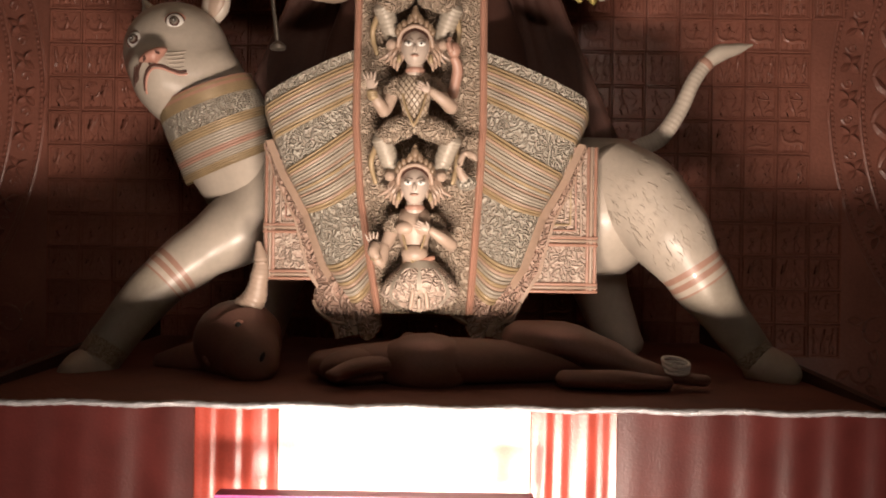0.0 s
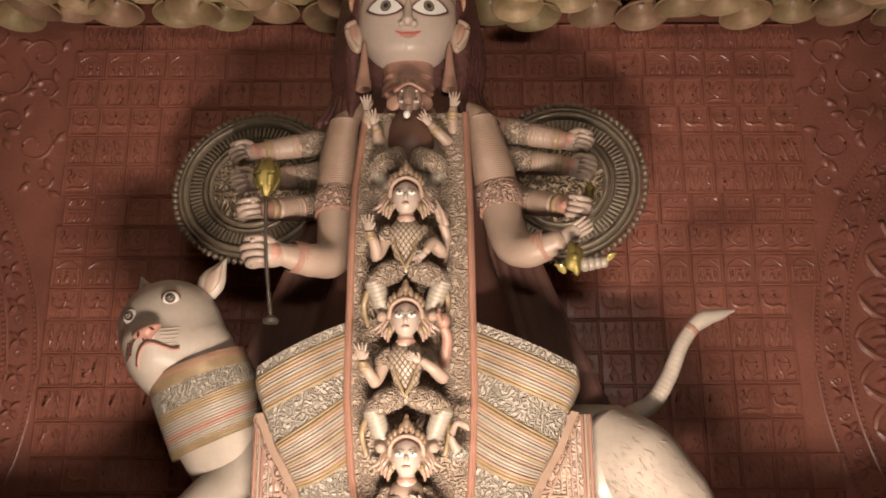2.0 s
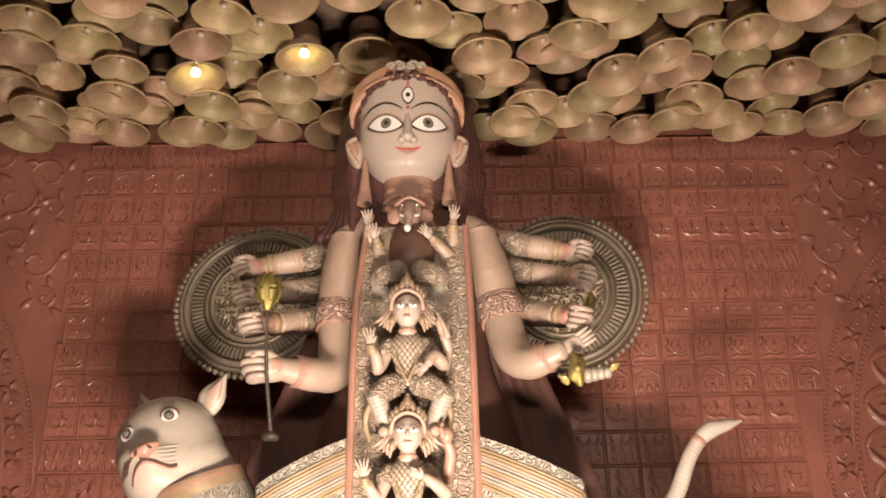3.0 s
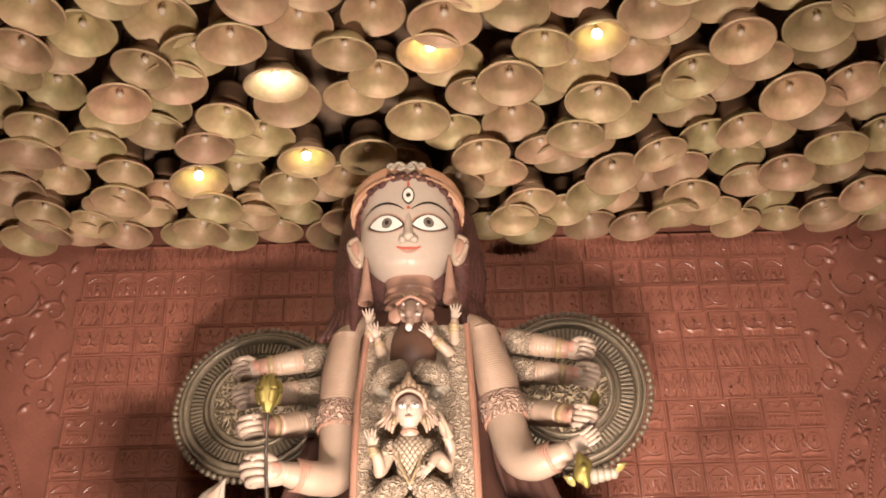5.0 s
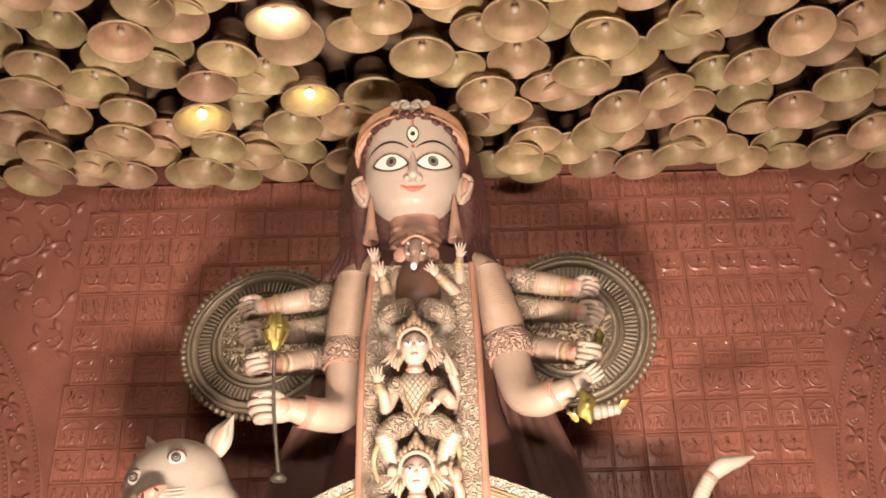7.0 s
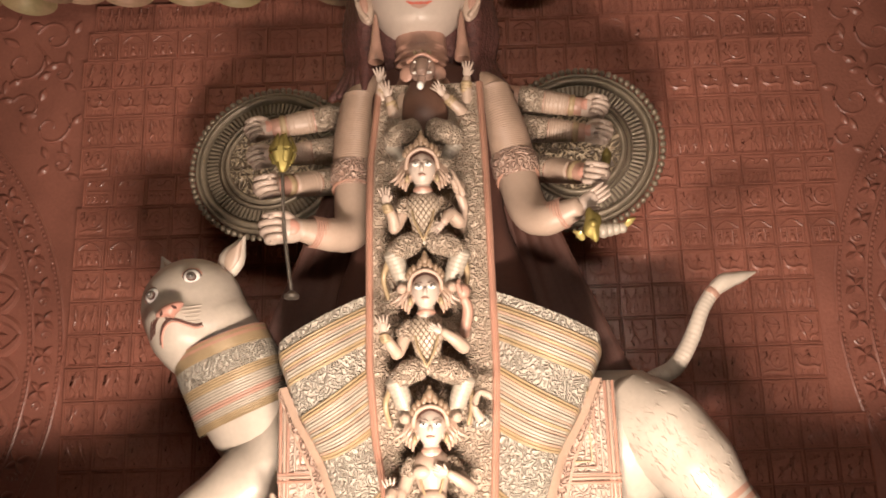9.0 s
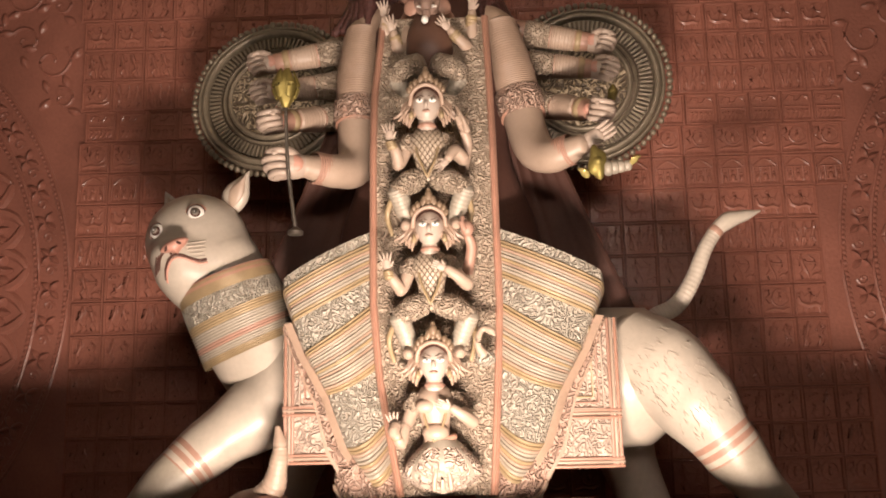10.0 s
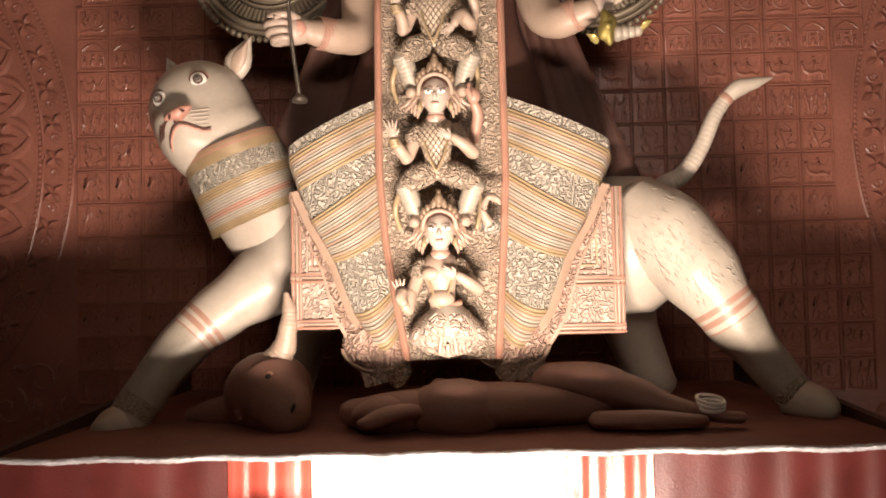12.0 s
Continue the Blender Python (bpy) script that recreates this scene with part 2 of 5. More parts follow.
# ---- shaping tools ----
class Shape:
    """Gathers faces of several forms and materials into one mesh."""

    def __init__(self):
        self.v, self.f, self.m, self.mats = [], [], [], []

    def slot(self, mat):
        if mat not in self.mats:
            self.mats.append(mat)
        return self.mats.index(mat)

    def add(self, verts, faces, mat):
        k, s = len(self.v), self.slot(mat)
        self.v.extend(tuple(p) for p in verts)
        self.f.extend(tuple(i + k for i in q) for q in faces)
        self.m.extend([s] * len(faces))
        return self

    def grid(self, rows, mat, closed=False):
        """Quads between rows of points; mat may be a function of (row, column)."""
        k, nr, nc = len(self.v), len(rows), len(rows[0])
        for r in rows:
            self.v.extend(tuple(p) for p in r)
        for i in range(nr - 1):
            for j in range(nc if closed else nc - 1):
                j2 = (j + 1) % nc
                self.f.append((k + i * nc + j, k + i * nc + j2, k + (i + 1) * nc + j2, k + (i + 1) * nc + j))
                self.m.append(self.slot(mat(i, j) if callable(mat) else mat))
        return self

    def tube(self, path, radii, mat, segs=14, flat=1.0, sub=4, up=(0, 0, 1), caps=True, rib=0.0, ribs=0):
        """A swept round form through path with a radius at each point; flat squeezes it along its own normal."""
        pts = [Vector(p) for p in path]
        rads = list(radii) if hasattr(radii, "__len__") else [radii] * len(pts)
        n = len(pts)
        fine, fr, fu = [], [], []
        for i in range(n - 1):
            p0, p1, p2, p3 = pts[max(i - 1, 0)], pts[i], pts[i + 1], pts[min(i + 2, n - 1)]
            for s in range(sub):
                t = s / sub
                fine.append(0.5 * (2 * p1 + (p2 - p0) * t + (2 * p0 - 5 * p1 + 4 * p2 - p3) * t * t + (3 * p1 - p0 - 3 * p2 + p3) * t ** 3))
                e = t * t * (3 - 2 * t)
                fr.append(rads[i] * (1 - e) + rads[i + 1] * e)
                fu.append(i + t)
        fine.append(pts[-1]), fr.append(rads[-1]), fu.append(n - 1)
        if ribs:
            fr = [r * (1 + rib * math.sin(2 * math.pi * ribs * u / (n - 1))) for r, u in zip(fr, fu)]
        rows = []
        up = Vector(up)
        for i, p in enumerate(fine):
            d = (fine[min(i + 1, len(fine) - 1)] - fine[max(i - 1, 0)]).normalized()
            a = d.cross(up)
            a = a.normalized() if a.length > 1e-4 else Vector((1, 0, 0))
            c = a.cross(d).normalized()
            rows.append([p + (a * math.cos(q) + c * math.sin(q) * flat) * fr[i] for q in (2 * math.pi * j / segs for j in range(segs))])
        if caps:
            for end, nxt in ((0, 1), (-1, -2)):
                p, r = fine[end], fr[end]
                d = (fine[end] - fine[nxt]).normalized()
                ring = rows[0] if end == 0 else rows[-1]
                for c, s in ((0.75, 0.5), (0.05, 0.95)):
                    cap = [p + (q - p) * c + d * r * s * 0.6 for q in ring]
                    rows.insert(0, cap) if end == 0 else rows.append(cap)
        mm = mat
        if callable(mat):
            off, total = (2 if caps else 0), len(fine) - 1
            mm = lambda i, j: mat(min(max((i - off) / total, 0), 1))
        return self.grid(rows, mm, closed=True)

    def blob(self, centre, size, mat, turn=(0, 0, 0), segs=18, rings=11, shape=None):
        """An ellipsoid; shape(x, y, z) may move its unit-sphere points."""
        rot = Euler([radians(a) for a in turn]).to_matrix()
        rows = []
        for i in range(rings + 1):
            th = math.pi * (0.002 + 0.996 * i / rings)
            row = []
            for j in range(segs):
                ph = 2 * math.pi * j / segs
                p = (math.sin(th) * math.cos(ph), math.sin(th) * math.sin(ph), math.cos(th))
                if shape:
                    p = shape(*p)
                row.append(Vector(centre) + rot @ Vector([a * b for a, b in zip(p, size)]))
            rows.append(row)
        return self.grid(rows, mat, closed=True)

    def box(self, lo, hi, mat, turn=None, bevel=0.0):
        x0, y0, z0 = lo
        x1, y1, z1 = hi
        vs = [(x, y, z) for z in (z0, z1) for y in (y0, y1) for x in (x0, x1)]
        if turn:
            vs = [turn @ Vector(p) for p in vs]
        return self.add(vs, [(0, 2, 3, 1), (4, 5, 7, 6), (0, 1, 5, 4), (2, 6, 7, 3), (0, 4, 6, 2), (1, 3, 7, 5)], mat)

    def lathe(self, profile, mat, segs=32, m=None, wave=0.0, waves=0):
        """Turns (radius, height) pairs about z, then applies the matrix m."""
        rows = []
        for r, h in profile:
            row = [Vector((r * (1 + wave * math.sin(waves * q)) * math.cos(q), r * (1 + wave * math.sin(waves * q)) * math.sin(q), h))
                   for q in (2 * math.pi * j / segs for j in range(segs))]
            rows.append([m @ p for p in row] if m else row)
        return self.grid(rows, mat, closed=True)

    def build(self, name, parent=None, smooth=True):
        me = bpy.data.meshes.new(name)
        me.from_pydata(self.v, [], self.f)
        for mat in self.mats:
            me.materials.append(mat)
        me.polygons.foreach_set("material_index", self.m)
        me.polygons.foreach_set("use_smooth", [smooth] * len(self.f))
        bm = bmesh.new()
        bm.from_mesh(me)
        bmesh.ops.recalc_face_normals(bm, faces=bm.faces)
        if smooth:
            for e in bm.edges:
                e.smooth = len(e.link_faces) < 2 or e.calc_face_angle(0) < radians(50)
        bm.to_mesh(me)
        bm.free()
        ob = new(name, me)
        ob.parent = parent
        return ob


def thing(name, label, category, group="", kind=""):
    return tagged(new(name), label, category, group, kind)


# ---- hall ----
hall = Shape().box((-5.5, 7.0, 0), (5.5, 7.25, 6.6), TERRACOTTA_WALL).build("wall_north", smooth=False)
tagged(hall, "terracotta wall covered with square carved relief tiles", "wall", kind="structure")
for name, lo, hi in (("wall_west", (-5.7, -4.0, 0), (-5.5, 7.25, 6.6)), ("wall_east", (5.5, -4.0, 0), (5.7, 7.25, 6.6)), ("wall_south", (-5.7, -4.2, 0), (5.7, -4.0, 6.6))):
    tagged(Shape().box(lo, hi, PLASTER).build(name, smooth=False), "plain maroon plastered hall wall", "wall", kind="structure")
tagged(Shape().box((-5.7, -4.2, -0.1), (5.7, 7.25, 0), FLOOR).build("floor", smooth=False), "grey hall floor before the platform", "floor", kind="structure")
tagged(Shape().box((-5.5, -4.0, 6.18), (5.5, 7.0, 6.28), CEILING).build("ceiling", smooth=False), "brown cloth ceiling above the hanging bells", "ceiling", kind="structure")


# ---- platform with its cloth front ----
platform = thing("platform", "broad stage platform draped in maroon cloth under the statues", "platform")
Shape().box((-2.17, 4.02, 0), (1.99, 6.95, 0.965), STAGE).build("stage_body", platform, smooth=False)


def folded_cloth(x0, x1, y, z0, z1, mat, folds, depth, seed):
    """A hanging cloth panel with soft vertical folds."""
    rnd = random.Random(seed)
    waves = [(rnd.uniform(0.5, 1.6) * folds, rnd.uniform(0, 6.3), rnd.uniform(0.4, 1.0)) for _ in range(4)]
    n = max(8, int((x1 - x0) / 0.012))
    rows = []
    for k in range(9):
        z = z1 + (z0 - z1) * k / 8
        row = []
        for i in range(n + 1):
            s = i / n
            d = sum(a * math.sin(2 * math.pi * f * s + p + 0.15 * k) for f, p, a in waves) / 4
            row.append((x0 + (x1 - x0) * s, y - depth * (0.4 + 0.6 * k / 8) * d - 0.01, z))
        rows.append(row)
    return Shape().grid(rows, mat)


# the centre panel's pale colour stands in for lamp glare on red satin
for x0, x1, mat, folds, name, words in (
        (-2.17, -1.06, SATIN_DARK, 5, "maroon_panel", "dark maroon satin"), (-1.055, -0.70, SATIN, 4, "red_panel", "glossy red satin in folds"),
        (-0.695, 0.385, GLARE_SATIN, 5, "pale_panel", "satin coloured pale for the lamp's glare"), (0.39, 0.755, SATIN, 4, "red_panel", "glossy red satin in folds"),
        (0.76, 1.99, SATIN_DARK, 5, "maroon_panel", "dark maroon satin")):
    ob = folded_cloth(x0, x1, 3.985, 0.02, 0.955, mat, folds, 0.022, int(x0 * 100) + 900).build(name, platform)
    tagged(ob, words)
lace = Shape()
rnd = random.Random(4)
rows = []
for a in range(9):
    q = math.pi * (a / 8 - 0.5)
    rows.append([(-2.18 + 4.18 * i / 240, 3.985 - 0.022 * math.cos(q) + rnd.uniform(-.002, .002), 0.962 + 0.014 * math.sin(q) + 0.004 * math.sin(i * 0.23) + rnd.uniform(-.003, .003)) for i in range(241)])
lace.grid(rows, TRIM)
tagged(lace.build("lace_edge", platform), "crinkled silver lace along the edge")
bar = thing("light_bar", "long slim light bar with a purple top before the cloth", "lamp")
Shape().box((-0.86, 3.56, 0.56), (0.36, 3.645, 0.678), DARK_WOOD).build("housing", bar, smooth=False)
tagged(Shape().box((-0.865, 3.556, 0.678), (0.365, 3.65, 0.689), PURPLE).build("cover", bar, smooth=False), "purple cover strip")
for x in (-0.75, 0.25):
    Shape().box((x - 0.02, 3.58, 0), (x + 0.02, 3.62, 0.56), DARK_WOOD).build("leg", bar, smooth=False)
for x in (-2.16, 1.93):
    Shape().add([(x, 4.05, 0.966), (x + 0.05, 4.05, 0.966), (x + 0.05, 6.94, 0.966), (x, 6.94, 0.966), (x, 4.05, 0.985), (x + 0.05, 4.05, 0.985), (x + 0.05, 6.94, 1.12), (x, 6.94, 1.12)],
                [(0, 3, 2, 1), (4, 5, 6, 7), (0, 1, 5, 4), (1, 2, 6, 5), (2, 3, 7, 6), (3, 0, 4, 7)], DARK_WOOD).build("side_board", platform, smooth=False)

# flood lamp housing on the floor
flood = thing("flood_lamp", "black floor flood lamp aimed up at the statue", "lamp")
aim = look((0.1, 1.69, 0.08), (-0.05, 5.6, 2.2))
Shape().box((-0.65, -0.14, 0.012), (0.65, 0.14, 0.07), DARK_WOOD, aim).build("housing", flood, smooth=False)
Shape().box((-0.3, 1.62, 0), (0.5, 1.70, 0.03), DARK_WOOD).build("foot", flood, smooth=False)


# ---- hanging bells ----
def bell_master():
    top = thing("hanging_bell", "ochre metal bell with ridged inside and a clapper, hanging mouth down", "bell", "bells under the ceiling")
    inner = [(0.214, 0.0), (0.208, -0.003), (0.201, 0.002), (0.193, 0.009), (0.183, 0.012), (0.178, 0.019), (0.156, 0.031), (0.151, 0.038), (0.130, 0.052), (0.126, 0.060), (0.108, 0.078), (0.104, 0.088), (0.078, 0.130), (0.04, 0.158), (0.001, 0.164)]
    Shape().lathe(inner, BELL_CLAY, 40).build("inside", top)
    outer = [(0.214, 0.0), (0.219, 0.004), (0.218, 0.010), (0.208, 0.016), (0.196, 0.024), (0.190, 0.034), (0.172, 0.048), (0.150, 0.066), (0.138, 0.085), (0.133, 0.112), (0.138, 0.118), (0.134, 0.15), (0.126, 0.16), (0.130, 0.20), (0.122, 0.21), (0.125, 0.26),
             (0.105, 0.30), (0.05, 0.33), (0.001, 0.335)]
    sh = Shape().lathe(outer[:10], BELL_CLAY, 32)
    sh.lathe(outer[9:], BELL_BODY, 24)
    sh.build("body", top)
    Shape().tube([(0, 0, 0.164), (0, 0, 0.115)], [0.011, 0.013], BELL_CLAY, 8, sub=2).blob((0, 0, 0.092), (0.027, 0.027, 0.027), CLAPPER, segs=12, rings=8).build("clapper", top)
    Shape().tube([(0, 0, 0.33), (0, 0, 0.95)], 0.008, DARK_WOOD, 6, sub=1).build("rope", top)
    return top


first_bell = bell_master()
rnd = random.Random(21)
lit = [(-1.00, 4.69, 1), (0.0, 4.42, 0), (1.04, 4.34, 0), (-0.92, 5.56, 0), (-1.75, 5.78, 0), (-1.25, 3.7, 0)]
spots = [(x, y, 5.55, w) for x, y, w in lit]
for j in range(13):
    for i in range(-10, 11):
        x = i * 0.425 + (0.21 if j % 2 else 0.0) + rnd.uniform(-0.06, 0.06) - 0.02 * j
        y = 6.72 - j * 0.285 - 0.03 * i * (j / 13) + rnd.uniform(-0.05, 0.05)
        z = 5.53 + 0.09 * ((i + 2 * j) % 3) + rnd.uniform(-0.03, 0.03)
        if j == 0:
            z = 5.62 + 0.05 * (i % 2) + rnd.uniform(-0.02, 0.02)
        if all((x - a) ** 2 + (y - b) ** 2 > 0.075 for a, b, _, _ in spots[:len(lit)]) and not (abs(x + 0.18) < 0.27 and 5.2 < y < 5.55):
            spots.append((x, y, z, None))
placed = 0
for x, y, z, glow in spots:
    m = Matrix.Translation((x, y, z)) @ pose(0, 0, 0, rnd.gauss(0, 4), rnd.gauss(0, 4), rnd.uniform(0, 360)) @ Matrix.Scale(rnd.uniform(0.9, 1.06), 4)
    if placed == 0:
        first_bell.matrix_basis = m
        bell = first_bell
    else:
        bell = copy_thing(first_bell, m)
        bell.scale = m.to_scale()
    placed += 1
    bell["label"] = "ochre metal bell with ridged inside and a clapper, hanging mouth down"
    if glow is None:
        continue
    bell["label"] = "ochre bell with a glowing %s bulb inside" % ("white" if glow else "yellow")
bells_lit = [ob for ob in scene.objects if ob.name.startswith("hanging_bell") and "glowing" in ob["label"]]
for ob in bells_lit:
    warm = "yellow" in ob["label"]
    Shape().blob((0, 0, 0.066), (0.034, 0.032, 0.032), BULB_WARM if warm else BULB_WHITE, segs=12, rings=8).build("bulb", ob)


# ---- goddess statue: one mesh ----
def arm(sh, path, radii, sleeve=None, bands=(), mat=None):
    """A limb with raised bangle bands at the given shares of its length."""
    mat = mat or SKIN
    sh.tube(path, radii, mat, 18, sub=8)
    pts = [Vector(p) for p in path]
    n = len(pts) - 1
    for u, width, bulge, bmat in bands:
        i = min(int(u * n), n - 1)
        f = u * n - i
        p, d = pts[i].lerp(pts[i + 1], f), (pts[i + 1] - pts[i]).normalized()
        r = radii[i] * (1 - f) + radii[i + 1] * f
        k = max(3, int(width / 0.016))
        for q in range(k):
            c = p + d * width * ((q + 0.5) / k - 0.5)
            sh.tube([c - d * width / k * 0.48, c, c + d * width / k * 0.48], [r * (1.0 + bulge * .3), r * (1.03 + bulge), r * (1.0 + bulge * .3)], bmat, 18, sub=2, caps=False)


def fist(sh, wrist, out, size, mat, curl=1.0):
    """A closed hand seen from its palm side. out: the way the forearm points."""
    d = Vector(out).normalized()
    side = d.cross(Vector((0, 0, 1))).normalized()
    up = side.cross(d)
    if side.y > 0:
        side = -side
    w = Vector(wrist)
    sh.tube([w - d * size * 0.1, w + d * size * 0.45, w + d * size * 1.0, w + d * size * 1.35], [size * 0.40, size * 0.52, size * 0.56, size * 0.42], mat, 16, sub=4)
    sh.blob(w + d * size * 0.42 + side * size * 0.36, (size * 0.34, size * 0.16, size * 0.33), PINK, segs=12, rings=8)
    for k in range(4):
        lean = (0.30, 0.42, 0.36, 0.18)[k]
        h = up * size * (0.42 - 0.285 * k)
        a = w + d * size * (0.95 + lean * 0.3) + h - side * size * 0.15
        sh.tube([a, a + d * size * (0.16 + lean * 0.6) + side * size * 0.12, a + d * size * (0.14 + lean * 0.6) + side * size * 0.58, a - d * size * 0.10 + side * size * 0.84, a - d * size * 0.34 + side * size * 0.62],
                [size * 0.13, size * 0.142, size * 0.14, size * 0.128, size * 0.10], mat, 10, sub=4)
    t = w + d * size * 0.40 + up * size * 0.40 + side * size * 0.15
    sh.tube([t, t + d * size * 0.35 + up * size * 0.08 + side * size * 0.35, t + d * size * 0.85 - up * size * 0.12 + side * size * 0.55], [size * 0.19, size * 0.165, size * 0.09], mat, 10, sub=4)


def open_hand(sh, wrist, up_dir, size, mat, palm_to=(0, -1, 0), spread=0.16):
    """An open hand with four fingers and a thumb, palm to the viewer."""
    d, nrm = Vector(up_dir).normalized(), Vector(palm_to)
    s = d.cross(nrm).normalized()
    w = Vector(wrist)
    sh.tube([w, w + d * size * 0.45, w + d * size * 0.85], [size * 0.24, size * 0.38, size * 0.36], mat, 12, flat=0.5, up=nrm, sub=3)
    for k in range(4):
        o = (k - 1.5)
        b = w + d * size * 0.85 + s * o * size * 0.19
        tip = b + d * size * (0.75 - 0.07 * abs(o)) + s * o * size * spread
        sh.tube([b, (b + tip) / 2 + nrm * size * 0.05, tip + nrm * size * .12], [size * 0.11, size * 0.10, size * 0.05], mat, 8, sub=3)
    t = w + d * size * 0.35 + s * size * 0.3
    sh.tube([t, t + d * size * 0.35 + s * size * 0.28 + nrm * size * .1], [size * 0.13, size * 0.08], mat, 8, sub=3)


goddess = Shape()
HX, HY, HZ = -0.178, 5.36, 4.80          # middle of the head


def face_half(z):
    """Half width of the egg-shaped face at height z."""
    u = min(max((z - 4.40) / 0.40, 0.0), 1.0)
    v = min(max((z - 4.90) / 0.30, 0.0), 1.0)
    return 0.318 * (1 - (1 - u) ** 2.5) ** 0.52 * (1 - 0.16 * v * v)


def face_front(x, z):
    """The face's front surface."""
    h = max(face_half(z), 0.02)
    q = min(abs(x - HX) / h, 0.999)
    u = min(max((z - 4.40) / 0.80, 0), 1)
    bulge = 0.26 * (0.70 + 0.30 * math.sin(math.pi * min(1, 0.20 + 0.66 * u))) * min(1, h / 0.2)
    return HY - bulge * math.sqrt(1 - q ** 2.2)


rows = []
for k in range(33):
    z = 4.402 + 0.80 * k / 32
    h = max(face_half(z), 0.012)
    front = [(HX - h * math.cos(a), face_front(HX - h * math.cos(a), z), z) for a in (math.pi * i / 28 for i in range(29))]
    back = [(HX + h * math.cos(a), HY + 0.22 * math.sin(a) * min(1, h / 0.2), z) for a in (math.pi * i / 12 for i in range(1, 12))]
    rows.append(front + back)
goddess.grid(rows, FACE, closed=True)


def on_face(points, mat, lift):
    """A painted patch that follows the face: rim points and their middle."""
    rim = [(x, face_front(x, z) - lift, z) for x, z in points]
    mx, mz = sum(p[0] for p in points) / len(points), sum(p[1] for p in points) / len(points)
    mid = [((x + mx) / 2, face_front((x + mx) / 2, (z + mz) / 2) - lift, (z + mz) / 2) for x, z in points]
    core = [(mx, face_front(mx, mz) - lift, mz)]
    n = len(points)
    goddess.add(rim + mid + core, [(i, (i + 1) % n, n + (i + 1) % n, n + i) for i in range(n)] + [(n + i, n + (i + 1) % n, 2 * n) for i in range(n)], mat)


def stroke(points, width, mat, lift):
    """A painted line on the face, tapered at both ends."""
    n = len(points)
    rows = [[], []]
    for i, (x, z) in enumerate(points):
        a, b = points[max(i - 1, 0)], points[min(i + 1, n - 1)]
        dx, dz = b[0] - a[0], b[1] - a[1]
        k = math.hypot(dx, dz) or 1
        w = width * (0.25 + 0.75 * math.sin(math.pi * (i + 0.3) / (n - 0.4))) / 2
        for r, s in ((0, 1), (1, -1)):
            px, pz = x - dz / k * w * s, z + dx / k * w * s
            rows[r].append((px, face_front(px, pz) - lift, pz))
    goddess.grid(rows, mat)


def oval(cx, cz, rx, rz, n=20):
    return [(cx + rx * math.cos(2 * math.pi * i / n), cz + rz * math.sin(2 * math.pi * i / n)) for i in range(n)]


for side in (-1, 1):
    ex, ez = HX + 0.006 + side * 0.140, 4.748
    almond = []
    for i in range(24):
        a = 2 * math.pi * i / 24
        c, s = math.cos(a), math.sin(a)
        almond.append((ex + side * 0.108 * c, ez + (0.064 if s > 0 else 0.052) * math.copysign(abs(s) ** 1.75, s) + 0.016 * c - 0.004))
    grow = lambda k, dz=0: [(ex + (x - ex) * k, ez + (z - ez) * k + dz) for x, z in almond]
    on_face(grow(1.30, 0.004), ROSE, 0.002)
    on_face(grow(1.15), BLACK, 0.004)
    on_face(almond, WHITE, 0.006)
    ix = ex + side * -0.005
    on_face(oval(ix, ez + 0.002, 0.034, 0.038), BLACK, 0.008)
    on_face(oval(ix, ez + 0.002, 0.030, 0.034), GREY, 0.010)
    on_face(oval(ix, ez + 0.002, 0.015, 0.017), BLACK, 0.012)
    stroke([(ex + side * (0.175 - 0.29 * u), ez + 0.045 + 0.125 * math.sin(math.pi * (0.10 + 0.72 * u)) ** 0.9 - 0.02 * u) for u in (i / 14 for i in range(15))], 0.017, BLACK, 0.005)
third = [(HX + 0.012 + 0.034 * math.sin(2 * math.pi * i / 20) * abs(math.sin(2 * math.pi * i / 20)) ** 0.4, 4.955 + 0.060 * math.cos(2 * math.pi * i / 20)) for i in range(20)]
on_face([(HX + 0.012 + (x - HX - 0.012) * 1.25, 4.955 + (z - 4.955) * 1.25) for x, z in third], BLACK, 0.004)
on_face(third, WHITE, 0.006)
on_face(oval(HX + 0.012, 4.955, 0.016, 0.019), BLACK, 0.008)
on_face(oval(HX + 0.012, 4.855, 0.012, 0.012), RED, 0.006)
stroke([(HX + 0.012, 5.02 + 0.06 * i / 5) for i in range(6)], 0.016, RED, 0.005)
# lips and nose
stroke([(HX + 0.012 - 0.08 + 0.16 * u, 4.548 + 0.020 * abs(u - 0.5) * 2 + 0.004 * math.cos(4 * math.pi * u)) for u in (i / 12 for i in range(13))], 0.024, RED, 0.006)
stroke([(HX + 0.012 - 0.05 + 0.10 * u, 4.531 + 0.012 * abs(u - 0.5) * 2) for u in (i / 10 for i in range(11))], 0.026, ROSE, 0.010)
ny = face_front(HX, 4.61)
goddess.tube([(HX + 0.01, face_front(HX, 4.82) + 0.018, 4.82), (HX + 0.01, face_front(HX, 4.71) - 0.006, 4.71), (HX + 0.01, ny - 0.032, 4.618)], [0.018, 0.026, 0.036], FACE, 12)
